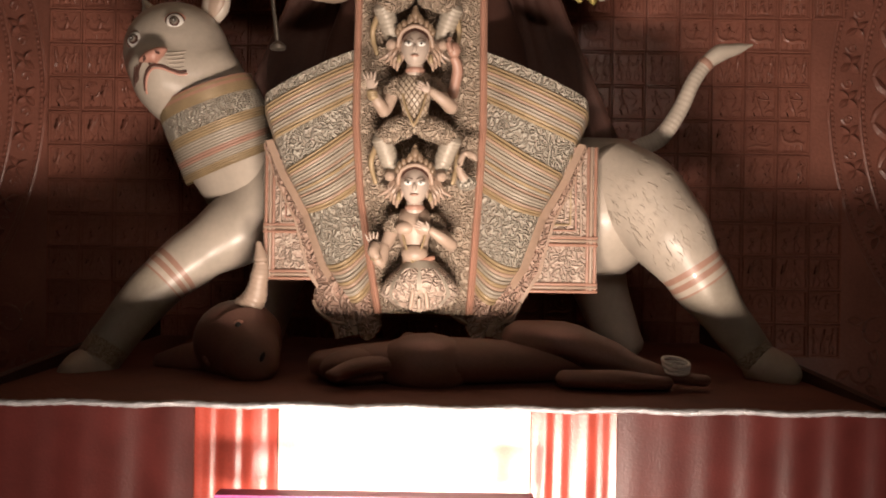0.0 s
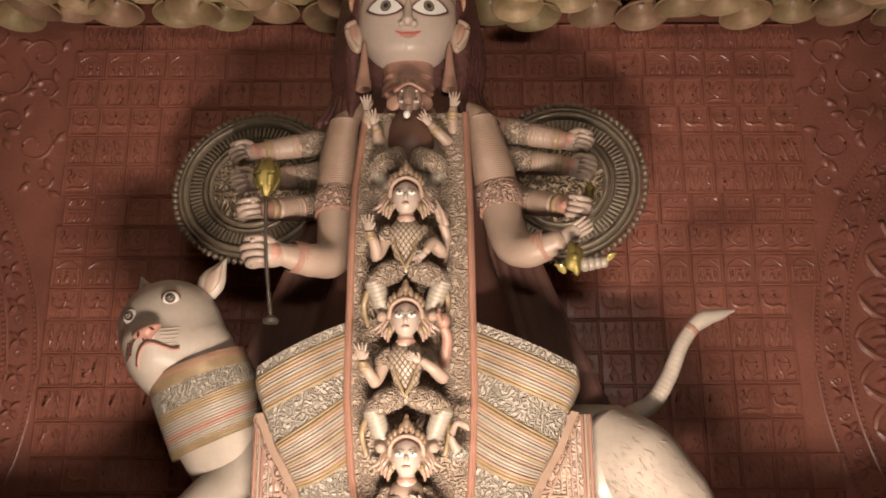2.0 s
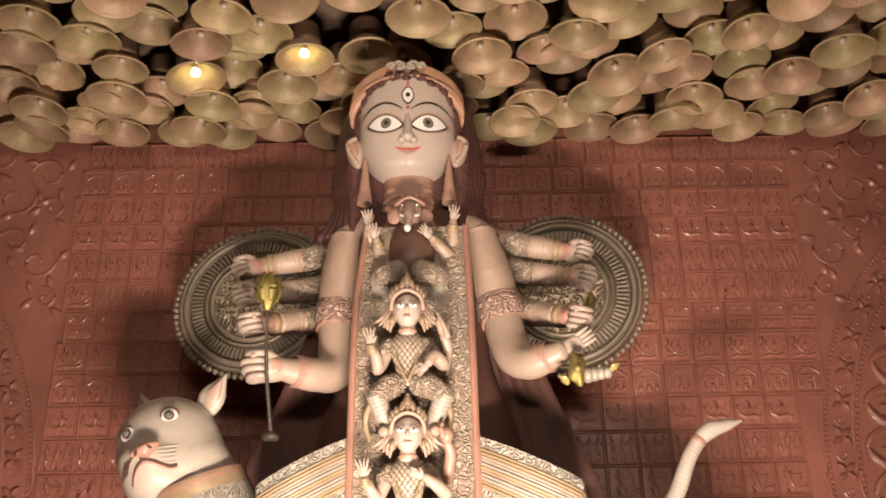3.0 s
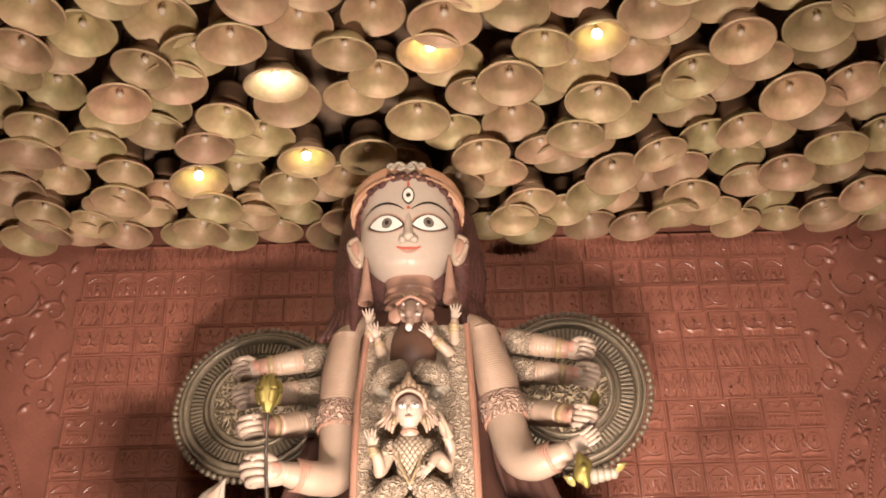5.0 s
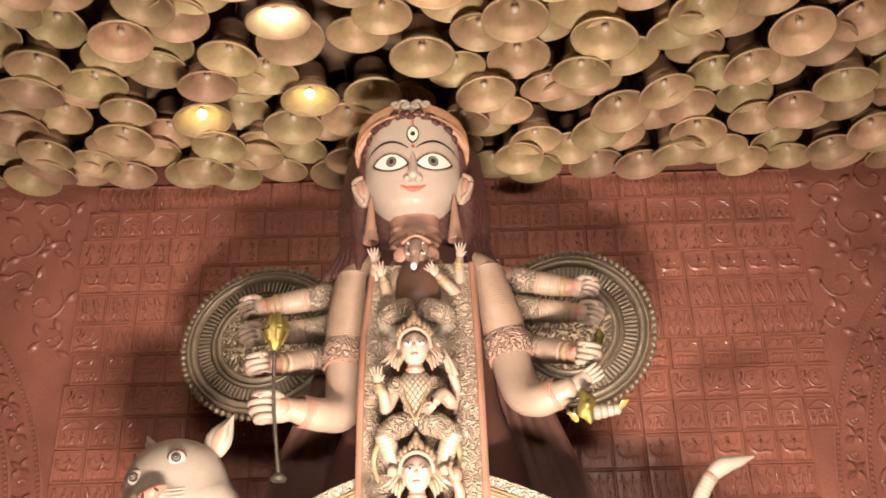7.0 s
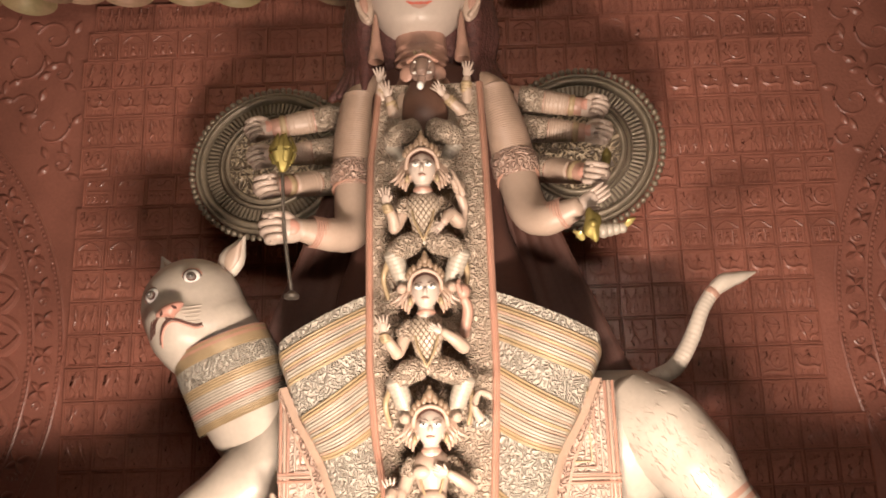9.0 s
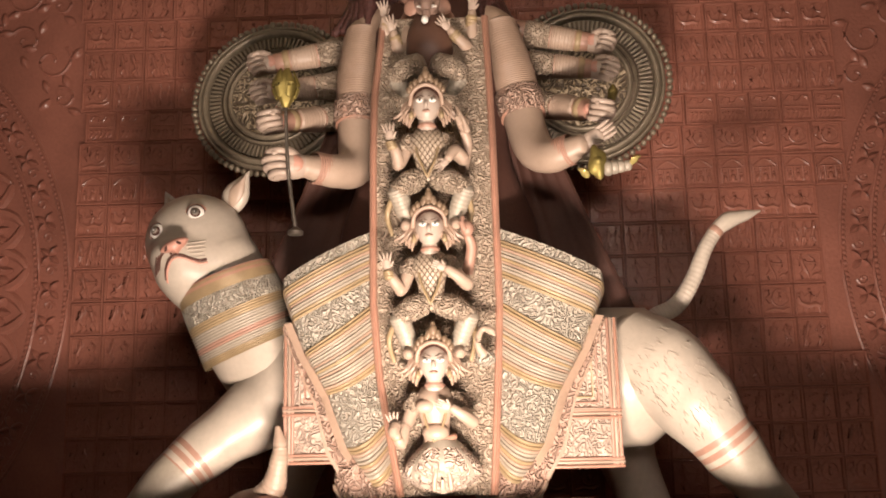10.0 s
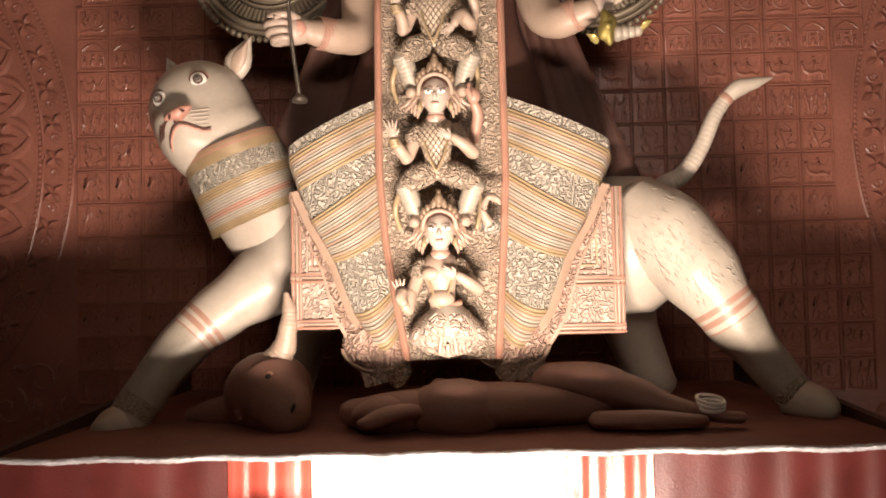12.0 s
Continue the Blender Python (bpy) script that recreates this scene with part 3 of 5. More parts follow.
for side in (-1, 1):
    goddess.blob((HX + 0.01 + side * 0.038, ny - 0.008, 4.614), (0.026, 0.028, 0.022), FACE, segs=12, rings=8)
    # ear, cone earring
    goddess.blob((HX + side * 0.335, HY - 0.04, 4.645), (0.058, 0.045, 0.112), SKIN, turn=(0, side * 12, 0))
    goddess.blob((HX + side * 0.345, HY - 0.068, 4.655), (0.032, 0.028, 0.070), ROSE, turn=(0, side * 12, 0))
    goddess.tube([(HX + side * 0.335, HY - 0.075, 4.74), (HX + side * 0.382, HY - 0.08, 4.70), (HX + side * 0.375, HY - 0.08, 4.63), (HX + side * 0.325, HY - 0.075, 4.555)], [0.014, 0.018, 0.017, 0.02], SKIN, 8)
    ear_x = HX + side * 0.268
    goddess.lathe([(0.005, 0.33), (0.018, 0.27), (0.034, 0.12), (0.040, 0.10), (0.036, 0.085), (0.046, 0.06), (0.050, 0.01), (0.047, 0.0), (0.001, 0.0)], ROSE, 16, Matrix.Translation((ear_x, HY - 0.12, 4.235)))
    # long hair falling to the shoulders
    for k in range(5):
        x = HX + side * (0.30 + 0.025 * k)
        goddess.tube([(x - side * 0.02, HY + 0.02 + 0.05 * k, 5.05), (x + side * 0.04, HY + 0.04 + 0.04 * k, 4.6), (x + side * 0.035, HY + 0.02 + 0.03 * k, 4.3), (x + side * (0.05 + 0.03 * k), HY - 0.05 + 0.03 * k, 4.08)],
                     [0.075, 0.08, 0.06, 0.022], HAIR, 12, rib=0.05, ribs=22, sub=14)
goddess.blob((HX, HY + 0.17, 4.62), (0.40, 0.2, 0.62), HAIR)
goddess.blob((HX, HY + 0.06, 5.03), (0.345, 0.26, 0.24), HAIR, segs=24)
# hair line over the forehead, crown band and its ornament
for k in range(37):
    a = math.pi * (0.02 + 0.96 * k / 36)
    x, z = HX - 0.325 * math.cos(a), 4.86 + 0.245 * math.sin(a)
    goddess.blob((x, face_front(x, min(z, 5.15)) + 0.02 + 0.012 * (k % 2), z + 0.016 * (k % 3)), (0.040, 0.042, 0.034), HAIR, turn=(0, 40 * k, 0), segs=10, rings=7)
rows = []
for i in range(41):
    a = math.pi * (-0.03 + 1.06 * i / 40)
    c, s = math.cos(a), math.sin(a)
    row = []
    for j in range(12):
        q = 2 * math.pi * j / 12
        wide = 0.085 * math.cos(q)
        row.append((HX - (0.362 + 0.018 * math.sin(q)) * c * (1 - 0.03 * wide), HY - 0.15 * s - 0.045 - 0.022 * math.sin(q) - 0.25 * wide * 0.6, 4.93 + 0.225 * s + wide * 0.85 + 0.03 * math.sin(3 * q) * 0.2))
    rows.append(row)
goddess.grid(rows, CROWN)
for j in range(5):
    rows = [(HX - 0.374 * math.cos(a), HY - 0.15 * math.sin(a) - 0.085 + 0.024 * j, 4.895 + 0.225 * math.sin(a) + 0.034 * j) for a in (math.pi * i / 24 for i in range(25))]
    goddess.tube(rows, 0.009, CROWN, 6, sub=1)
goddess.blob((HX, HY + 0.07, 5.14), (0.325, 0.25, 0.17), HAIR, segs=24)
for side in (-1, 1):
    for r0, off in ((0.04, 0.042), (0.026, 0.098), (0.02, 0.02)):
        goddess.tube([(HX + side * (off + r0 * (1 - 0.09 * i) * math.cos(i * 0.8)), HY - 0.275 + 0.01 * off, 5.165 + r0 * (1 - 0.09 * i) * math.sin(i * 0.8)) for i in range(10)], 0.011, SILVER_CLAY, 6, sub=2)
# neck and body
goddess.tube([(HX, HY + 0.02, 4.55), (HX + 0.02, HY + 0.02, 4.25), (HX + 0.02, HY + 0.03, 4.02)], [0.165, 0.16, 0.24], ROSE, 20)
for k in range(3):
    goddess.tube([(HX + 0.01, HY + 0.02, 4.36 - 0.06 * k), (HX + 0.01, HY + 0.02, 4.345 - 0.06 * k)], 0.168 + 0.005 * k, ROSE, 20, sub=1)
goddess.tube([(-0.14, 5.42, 4.12), (-0.135, 5.42, 3.85), (-0.13, 5.40, 3.3), (-0.12, 5.38, 2.7), (-0.12, 5.38, 2.3)], [0.38, 0.46, 0.44, 0.60, 0.72], BROWN_CLAY, 24, flat=0.45, up=(0, 1, 0))
for side, sx in ((-1, -0.60), (1, 0.345)):
    # the dark drape from the elbow down to the hip
    rows = []
    for k in range(14):
        u = k / 13
        row = []
        for j in range(61):
            t = j / 60
            x = (sx - side * 0.25) * (1 - t) + (sx + side * (0.12 + 0.56 * u ** 1.2)) * t
            row.append((x, 5.40 + 0.02 * math.sin(9 * t + 3 * u) + 0.012 * abs(math.sin(26 * t)) + 0.05 * t, 3.75 - 1.45 * u))
        rows.append(row)
    goddess.grid(rows, BROWN_CLAY)
# shoulders
for pts in ([(-0.27, 5.42, 4.18), (-0.44, 5.42, 4.14), (-0.56, 5.40, 4.03), (-0.58, 5.38, 3.92)], [(-0.03, 5.42, 4.20), (0.14, 5.42, 4.16), (0.275, 5.40, 4.05), (0.30, 5.38, 3.94)]):
    goddess.tube(pts, [0.07, 0.10, 0.115, 0.12], ROSE_PALE, 20, sub=24, rib=0.012, ribs=24)
# front arms
arm(goddess, [(-0.56, 5.40, 4.02), (-0.585, 5.36, 3.75), (-0.595, 5.33, 3.45), (-0.60, 5.24, 3.17), (-0.70, 5.08, 3.09), (-0.86, 4.95, 3.09)], [0.10, 0.125, 0.12, 0.115, 0.095, 0.062],
    bands=((0.86, 0.16, 0.05, ROSE), (0.415, 0.022, 0.10, ORANGE)))
arm(goddess, [(0.28, 5.40, 4.04), (0.345, 5.36, 3.75), (0.395, 5.33, 3.48), (0.445, 5.22, 3.24), (0.53, 5.08, 3.14), (0.70, 4.97, 3.17)], [0.10, 0.125, 0.12, 0.115, 0.095, 0.062],
    bands=((0.86, 0.14, 0.05, ROSE), (0.415, 0.022, 0.10, ORANGE)))
goddess.tube([(-0.56, 5.39, 4.06), (-0.585, 5.36, 3.75), (-0.595, 5.33, 3.46)], [0.11, 0.137, 0.134], ROSE_PALE, 24, sub=110, rib=0.016, ribs=44)
goddess.tube([(0.275, 5.39, 4.08), (0.345, 5.36, 3.75), (0.392, 5.33, 3.50)], [0.11, 0.137, 0.134], ROSE_PALE, 24, sub=110, rib=0.016, ribs=44)
goddess.tube([(-0.591, 5.337, 3.58), (-0.596, 5.33, 3.47)], [0.148, 0.148], SCROLL_ROSE, 20, sub=2)
goddess.tube([(0.372, 5.337, 3.61), (0.392, 5.33, 3.50)], [0.148, 0.148], SCROLL_ROSE, 20, sub=2)
fist(goddess, (-0.85, 4.96, 3.09), (-1, -0.25, -0.02), 0.145, PALM)
open_hand(goddess, (0.70, 4.97, 3.17), (0.80, -0.2, 0.45), 0.125, PALM, spread=0.02)
# the back arms, three on each side
for side, base in ((-1, [((-0.66, 5.62, 4.06), (-1.16, 5.58, 3.96)), ((-0.70, 5.62, 3.82), (-1.14, 5.58, 3.765)), ((-0.70, 5.62, 3.60), (-1.12, 5.58, 3.565))]),
                   (1, [((0.42, 5.62, 4.13), (0.86, 5.58, 4.035)), ((0.44, 5.62, 3.92), (0.87, 5.58, 3.855)), ((0.48, 5.62, 3.645), (0.86, 5.58, 3.58))])):
    for a, b in base:
        a, b = Vector(a), Vector(b)
        if b.z < 3.6:
            # the lowest hand reaches further forward
            eye = Vector((0, 0, EYE))
            a, b = eye + (a - eye) * 0.985, eye + (b - eye) * 0.915
        d = (b - a).normalized()
        goddess.tube([a - d * 0.35, a, a.lerp(b, 0.5), b], [0.085, 0.082, 0.074, 0.058], ROSE, 16)
        for u0, u1, mt, grow in ((0.10, 0.42, SCROLL_GOLD, 0.006), (0.46, 0.78, SKIN, 0.004)):
            goddess.tube([a.lerp(b, u0), a.lerp(b, u1)], [0.086 - 0.026 * u0 + grow, 0.086 - 0.026 * u1 + grow], mt, 16, sub=24, rib=0.03 if mt is SKIN else 0.0, ribs=9)
        goddess.tube([a.lerp(b, 0.82), a.lerp(b, 0.86)], [0.072, 0.071], GOLD_CLAY, 16, sub=2)
        fist(goddess, b - d * 0.03, d, 0.122, PALM)

# the pleated sari over both legs
EDGE = (0.0, 0.08, 0.22, 0.36, 0.55, 0.78, 0.93, 1.0)
IN_Z = (2.70, 2.645, 2.445, 2.315, 1.965, 1.69, 1.48, 1.23)
OUT_Z = (2.42, 2.365, 2.195, 2.035, 1.82, 1.555, 1.36, 1.19)
PLEATS = ((0.08, 0.22, 11), (0.36, 0.55, 17), (0.78, 0.93, 11))
for side, out_x, in_x in ((1, (0.80, 0.805, 0.735, 0.665, 0.535, 0.435, 0.295, 0.24), (0.19, 0.19, 0.19, 0.19, 0.18, 0.16, 0.14, 0.12)),
                          (-1, (-1.0, -1.0, -0.94, -0.875, -0.745, -0.645, -0.505, -0.45), (-0.47, -0.47, -0.47, -0.47, -0.45, -0.41, -0.36, -0.32))):
    def across(u, k):
        return float(np.interp(u, EDGE, k))

    rows = []
    for i in range(521):
        u = i / 520
        xi, xo, zi, zo = across(u, in_x), across(u, out_x), across(u, IN_Z), across(u, OUT_Z)
        rib = 0.0
        for lo, hi, n in PLEATS:
            if lo < u < hi:
                k = n * (u - lo) / (hi - lo)
                rib = (0.013 + 0.005 * math.sin(1.9 * int(k))) * abs(math.sin(math.pi * k)) ** 0.7
        row = []
        for j in range(33):
            t = j / 32
            x = xi + (xo - xi) * min(1, 1.06 * t - 0.06 * t ** 6)
            z = zi + (zo - zi) * t ** (1.12 - 0.35 * u) - 0.035 * math.sin(math.pi * t) * (0.4 + u)
            y = 5.00 - 0.17 * math.sin(math.pi * (0.15 + 0.72 * t)) * (1 - 0.35 * u) + 0.28 * max(0, t - 0.86) / 0.14 * max(0, t - 0.86) / 0.14
            row.append((x, y - rib, z))
        rows.append(row)
    top = [[(x, 5.30 - (5.30 - y) * k, z + 0.10 * (1 - k)) for x, y, z in rows[0]] for k in (0.0, 0.35, 0.7, 1.0)]
    goddess.grid(top, BROWN_CLAY)

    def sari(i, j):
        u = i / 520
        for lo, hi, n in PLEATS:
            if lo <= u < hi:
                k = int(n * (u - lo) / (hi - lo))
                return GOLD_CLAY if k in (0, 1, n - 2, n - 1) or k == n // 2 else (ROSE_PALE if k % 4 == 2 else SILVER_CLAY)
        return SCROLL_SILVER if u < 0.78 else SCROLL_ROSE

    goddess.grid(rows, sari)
    # lace border down the outer edge
    lace_rows = []
    for i in range(41):
        u = 0.20 + 0.80 * i / 40
        x, z = across(u, out_x), across(u, OUT_Z)
        w = 0.02 + 0.14 * max(0, u - 0.30)
        lace_rows.append([(x - side * 0.03, 4.955, z), (x + side * 0.01, 4.935, z - 0.01), (x + side * w * 0.2, 4.93, z - 0.01), (x + side * w * 0.8, 4.95, z - 0.03), (x + side * w, 4.945, z - 0.035), (x + side * w, 5.03, z - 0.035)])
    goddess.grid(lace_rows, lambda i, j: (ROSE_PALE, ROSE_PALE, SCROLL_ROSE, ROSE_PALE, ROSE)[j])
# rounded hems of the sari below the pleats
for x in (-0.49, 0.215):
    goddess.blob((x, 4.975, 1.385), (0.205, 0.07, 0.155), SCROLL_ROSE, segs=24, rings=14)
    goddess.tube([(x - 0.2 * math.cos(a), 4.942, 1.385 - 0.15 * math.sin(a)) for a in (math.pi * (0.05 + 0.9 * i / 16) for i in range(17))], 0.011, ROSE_PALE, 8, sub=1)
tagged(goddess.build("goddess_statue"), "tall pale clay goddess statue with ten arms and pleated sari", "statue")


# ---- the long front panel with the small figures ----
sash = thing("embroidered_sash", "long carved sash with orange borders hanging down the statue's front", "sash")
S_Z = (4.02, 3.5, 2.3, 1.9, 1.30)
S_L, S_R = (-0.40, -0.445, -0.455, -0.425, -0.325), (0.165, 0.175, 0.185, 0.165, 0.125)


def sash_at(z, edges):
    return float(np.interp(-z, [-a for a in S_Z], edges))


def sash_y(z):
    """It leans back over the breast."""
    return 4.90 + 0.22 * min(max((z - 3.15) / 0.85, 0), 1)


zs = [4.02 - 2.72 * i / 60 for i in range(61)]
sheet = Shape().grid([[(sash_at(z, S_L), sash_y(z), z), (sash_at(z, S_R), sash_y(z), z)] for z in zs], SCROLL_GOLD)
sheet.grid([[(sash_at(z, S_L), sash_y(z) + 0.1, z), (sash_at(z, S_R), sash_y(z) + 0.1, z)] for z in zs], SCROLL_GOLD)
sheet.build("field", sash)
for edges, s in ((S_L, -1), (S_R, 1)):
    prof = [(-0.004, 0.10), (-0.004, -0.012), (0.004, -0.022), (0.014, -0.016), (0.020, -0.024), (0.030, -0.016), (0.036, -0.006), (0.036, 0.10)]
    rows = [[(sash_at(z, edges) + s * a, sash_y(z) + b, z) for a, b in prof] for z in zs]
    tagged(Shape().grid(rows, ORANGE).build("border", sash), "moulded orange border")


def locks(sh, x, y, z, side, mat):
    """Wavy locks from the temple to the shoulder."""
    for k in range(5):
        end = 0.088 + 0.016 * k
        pts = [(x + side * (0.062 + 0.008 * k + (end - 0.062) * u * u + 0.009 * math.sin(9 * u + k)), y + 0.01 + 0.012 * k - 0.02 * math.sin(math.pi * u), z + 0.065 - (0.175 - 0.016 * k) * u) for u in (i / 6 for i in range(7))]
        sh.tube(pts, [0.013, 0.015, 0.015, 0.015, 0.014, 0.012, 0.006], mat, 6, sub=2)


def small_head(sh, x, y, z, crown=True):
    """A little painted head with eyes, hair curls and a pointed crown."""
    sh.blob((x, y, z), (0.076, 0.075, 0.098), FACE, shape=lambda a, b, c: (a * (1 - 0.22 * max(0, -c)), b, c))
    sh.blob((x, y - 0.078, z - 0.012), (0.013, 0.016, 0.022), FACE, segs=8, rings=6)
    sh.blob((x, y - 0.070, z - 0.048), (0.022, 0.010, 0.008), ROSE, segs=8, rings=6)
    for s in (-1, 1):
        sh.blob((x + s * 0.032, y - 0.066, z + 0.012), (0.023, 0.011, 0.012), WHITE, segs=10, rings=6)
        sh.blob((x + s * 0.032, y - 0.076, z + 0.012), (0.006, 0.004, 0.006), BLACK, segs=6, rings=4)
        sh.tube([(x + s * 0.010, y - 0.072, z + 0.03), (x + s * 0.034, y - 0.070, z + 0.038), (x + s * 0.056, y - 0.056, z + 0.03)], 0.0018, BROWN_CLAY, 5, sub=2)
        locks(sh, x, y, z, s, ROSE_PALE)
        sh.lathe([(0.003, 0.03), (0.010, 0.018), (0.015, 0), (0.011, -0.012), (0.002, -0.018)], GOLD_CLAY, 10, Matrix.Translation((x + s * 0.080, y - 0.03, z - 0.062)))
    sh.tube([(x - 0.088, y - 0.005, z + 0.01), (x - 0.07, y - 0.035, z + 0.075), (x, y - 0.055, z + 0.105), (x + 0.07, y - 0.035, z + 0.075), (x + 0.088, y - 0.005, z + 0.01)], 0.012, ROSE_PALE, 8)
    sh.blob((x, y + 0.03, z + 0.06), (0.092, 0.075, 0.075), BROWN_CLAY)
    if crown:
        for k in range(9):
            a = math.pi * (0.08 + 0.84 * k / 8)
            sh.blob((x - 0.092 * math.cos(a), y - 0.045, z + 0.06 + 0.075 * math.sin(a)), (0.016, 0.016, 0.022), CROWN_DARK, segs=8, rings=6)
        for dx, dz, r in ((0, 0.165, 0.022), (-0.022, 0.145, 0.017), (0.022, 0.145, 0.017), (0, 0.195, 0.012)):
            sh.blob((x + dx, y - 0.05, z + dz), (r, r * 0.8, r * 1.4), CROWN_DARK, segs=8, rings=6)
    sh.tube([(x, y + 0.01, z - 0.07), (x, y + 0.015, z - 0.135)], [0.042, 0.046], FACE, 12, sub=2)
    sh.tube([(x, y + 0.013, z - 0.105), (x, y + 0.013, z - 0.115)], 0.052, ROSE, 12, sub=1)


def little_statue(x, z, pose_left, dressed=True, crossed=True):
    """A small four-limbed figure that stands with knees apart."""
    sh, y = Shape(), 4.76
    small_head(sh, x, y - 0.03, z)
    body = DIAMOND if dressed else SKIN
    sh.tube([(x, y + 0.03, z - 0.15), (x, y - 0.01, z - 0.20), (x + 0.003, y, z - 0.31), (x + 0.005, y + 0.01, z - 0.40)], [0.085, 0.098, 0.068, 0.062], body, 18, flat=0.75, up=(0, 1, 0))
    if not dressed:
        for s in (-1, 1):
            sh.blob((x + s * 0.045, y - 0.06, z - 0.215), (0.05, 0.035, 0.036), SKIN)
        sh.blob((x + 0.003, y - 0.045, z - 0.345), (0.068, 0.045, 0.048), SKIN)
    for s in (-1, 1):
        sh.tube([(x + s * 0.06, y - 0.03, z - 0.16), (x + s * 0.05, y - 0.07, z - 0.28), (x, y - 0.07, z - 0.40)], 0.007, GOLD_CLAY, 6)
        # folded sleeves
        sh.tube([(x + s * 0.085, y + 0.02, z - 0.165), (x + s * 0.125, y, z - 0.225)], [0.046, 0.047], SCROLL_GOLD, 12)
    lx, lz = pose_left
    sh.tube([(x - 0.10, y + 0.01, z - 0.19), (x - 0.145, y - 0.01, z - 0.30), (x - 0.165, y - 0.03, z - 0.32)], [0.036, 0.034, 0.032], SKIN, 12)
    sh.tube([(x - 0.155, y - 0.02, z - 0.31), (x + lx * 0.7 - 0.03, y - 0.06, z + lz - 0.06), (x + lx, y - 0.08, z + lz)], [0.034, 0.03, 0.022], SKIN, 12)
    open_hand(sh, (x + lx, y - 0.08, z + lz), (-0.15, -0.1, 1), 0.062, PALM)
    for k in range(3):
        sh.tube([(x + lx + 0.004 * k, y - 0.078, z + lz - 0.012 * k - 0.006), (x + lx + 0.004 * k, y - 0.078, z + lz - 0.012 * k - 0.012)], 0.030, GOLD_CLAY, 10, sub=1)
    sh.tube([(x + 0.10, y + 0.01, z - 0.19), (x + 0.175, y - 0.02, z - 0.285), (x + 0.195, y - 0.04, z - 0.30)], [0.036, 0.035, 0.032], SKIN, 12)
    hand_to = (x + 0.085, y - 0.11, z - 0.225) if crossed else (x + 0.11, y - 0.12, z - 0.32)
    sh.tube([(x + 0.195, y - 0.04, z - 0.30), (x + 0.145, y - 0.09, z - 0.265), hand_to], [0.033, 0.031, 0.022], SKIN, 12)
    open_hand(sh, hand_to, (-0.9, -0.1, 0.35) if crossed else (-0.6, 0, -0.6), 0.052, PALM, spread=0.05)
    return sh


def bent_legs(sh, x, z):
    y = 4.77
    for s, kx in ((-1, -0.165), (1, 0.195)):
        sh.tube([(x + s * 0.04, y, z - 0.39), (x + kx * 0.6, y - 0.03, z - 0.415), (x + kx, y - 0.05, z - 0.465)], [0.062, 0.066, 0.052], SCROLL_GOLD, 14)
        sh.tube([(x + kx, y - 0.045, z - 0.455), (x + kx * 0.82, y - 0.01, z - 0.54), (x + kx * 0.66, y + 0.02, z - 0.63)], [0.054, 0.050, 0.034], SILVER_CLAY, 14, sub=20, rib=0.03, ribs=9)
        sh.tube([(x + kx * 0.66, y + 0.02, z - 0.62), (x + kx * 0.75, y - 0.06, z - 0.655)], [0.032, 0.026], SKIN, 10)
        sh.tube([(x + kx * 1.02, y - 0.05, z - 0.47), (x + s * 0.225, y + 0.05, z - 0.56), (x + s * 0.20, y + 0.06, z - 0.68)], [0.02, 0.016, 0.012], GOLD_CLAY, 8)


def raised_token(sh, x, z, mat):
    """The small raised arm beside the head, with what it holds."""
    sh.tube([(x + 0.20, 4.85, z - 0.18), (x + 0.225, 4.78, z - 0.06), (x + 0.205, 4.74, z + 0.0)], [0.03, 0.03, 0.024], mat, 10)
    sh.blob((x + 0.205, 4.72, z + 0.03), (0.036, 0.034, 0.042), mat, segs=10, rings=8)
    sh.tube([(x + 0.19, 4.70, z + 0.02), (x + 0.175, 4.69, z + 0.06), (x + 0.185, 4.69, z + 0.085)], [0.018, 0.015, 0.01], mat, 8)


one = little_statue(-0.160, 3.335, (-0.190, -0.205), dressed=True, crossed=False)
bent_legs(one, -0.160, 3.335)
one.tube([(0.00, 4.70, 3.32), (0.03, 4.68, 3.25), (0.055, 4.70, 3.18)], [0.008, 0.012, 0.02], SKIN, 8)
raised_token(one, -0.17, 3.20, SKIN)
tagged(one.build("figure_statuette"), "small clay figure in diamond bodice, one hand raised in blessing", "statuette", "figures on the sash")
two = little_statue(-0.158, 2.665, (-0.215, -0.225))
bent_legs(two, -0.158, 2.665)
raised_token(two, -0.165, 2.63, ROSE)
tagged(two.build("figure_statuette"), "small clay figure in diamond bodice with hand on breast", "statuette", "figures on the sash")
three = little_statue(-0.150, 1.965, (-0.20, -0.335), dressed=False)
# the lobed skirt at the foot of the sash
rows = []
for k in range(15):
    u = k / 14
    z = 1.585 - 0.265 * u
    w = 0.075 + 0.135 * math.sin(math.pi * 0.5 * min(1, u * 1.35)) - 0.075 * max(0, u - 0.72) / 0.28
    row = []
    for j in range(49):
        q = math.pi * j / 48
        lobe = 1 + 0.10 * abs(math.sin(4 * q + 0.3)) * u
        row.append((-0.118 - w * math.cos(q), 4.80 - (0.06 + 0.10 * math.sin(math.pi * min(1, 0.2 + u * 0.8))) * math.sin(q) * lobe, z + 0.035 * abs(math.cos(q)) * u ** 2))
    rows.append(row)
three.grid(rows, lambda i, j: SILVER_CLAY if j % 12 in (0, 11) or i < 2 else SCROLL_PALE)
for d in (-0.025, 0, 0.025):
    three.tube([(-0.118 + d * 0.6, 4.715, 1.585), (-0.118 + d * 1.2, 4.662, 1.46), (-0.118 + d * 1.7, 4.668, 1.345)], [0.010, 0.013, 0.012], SKIN, 8)
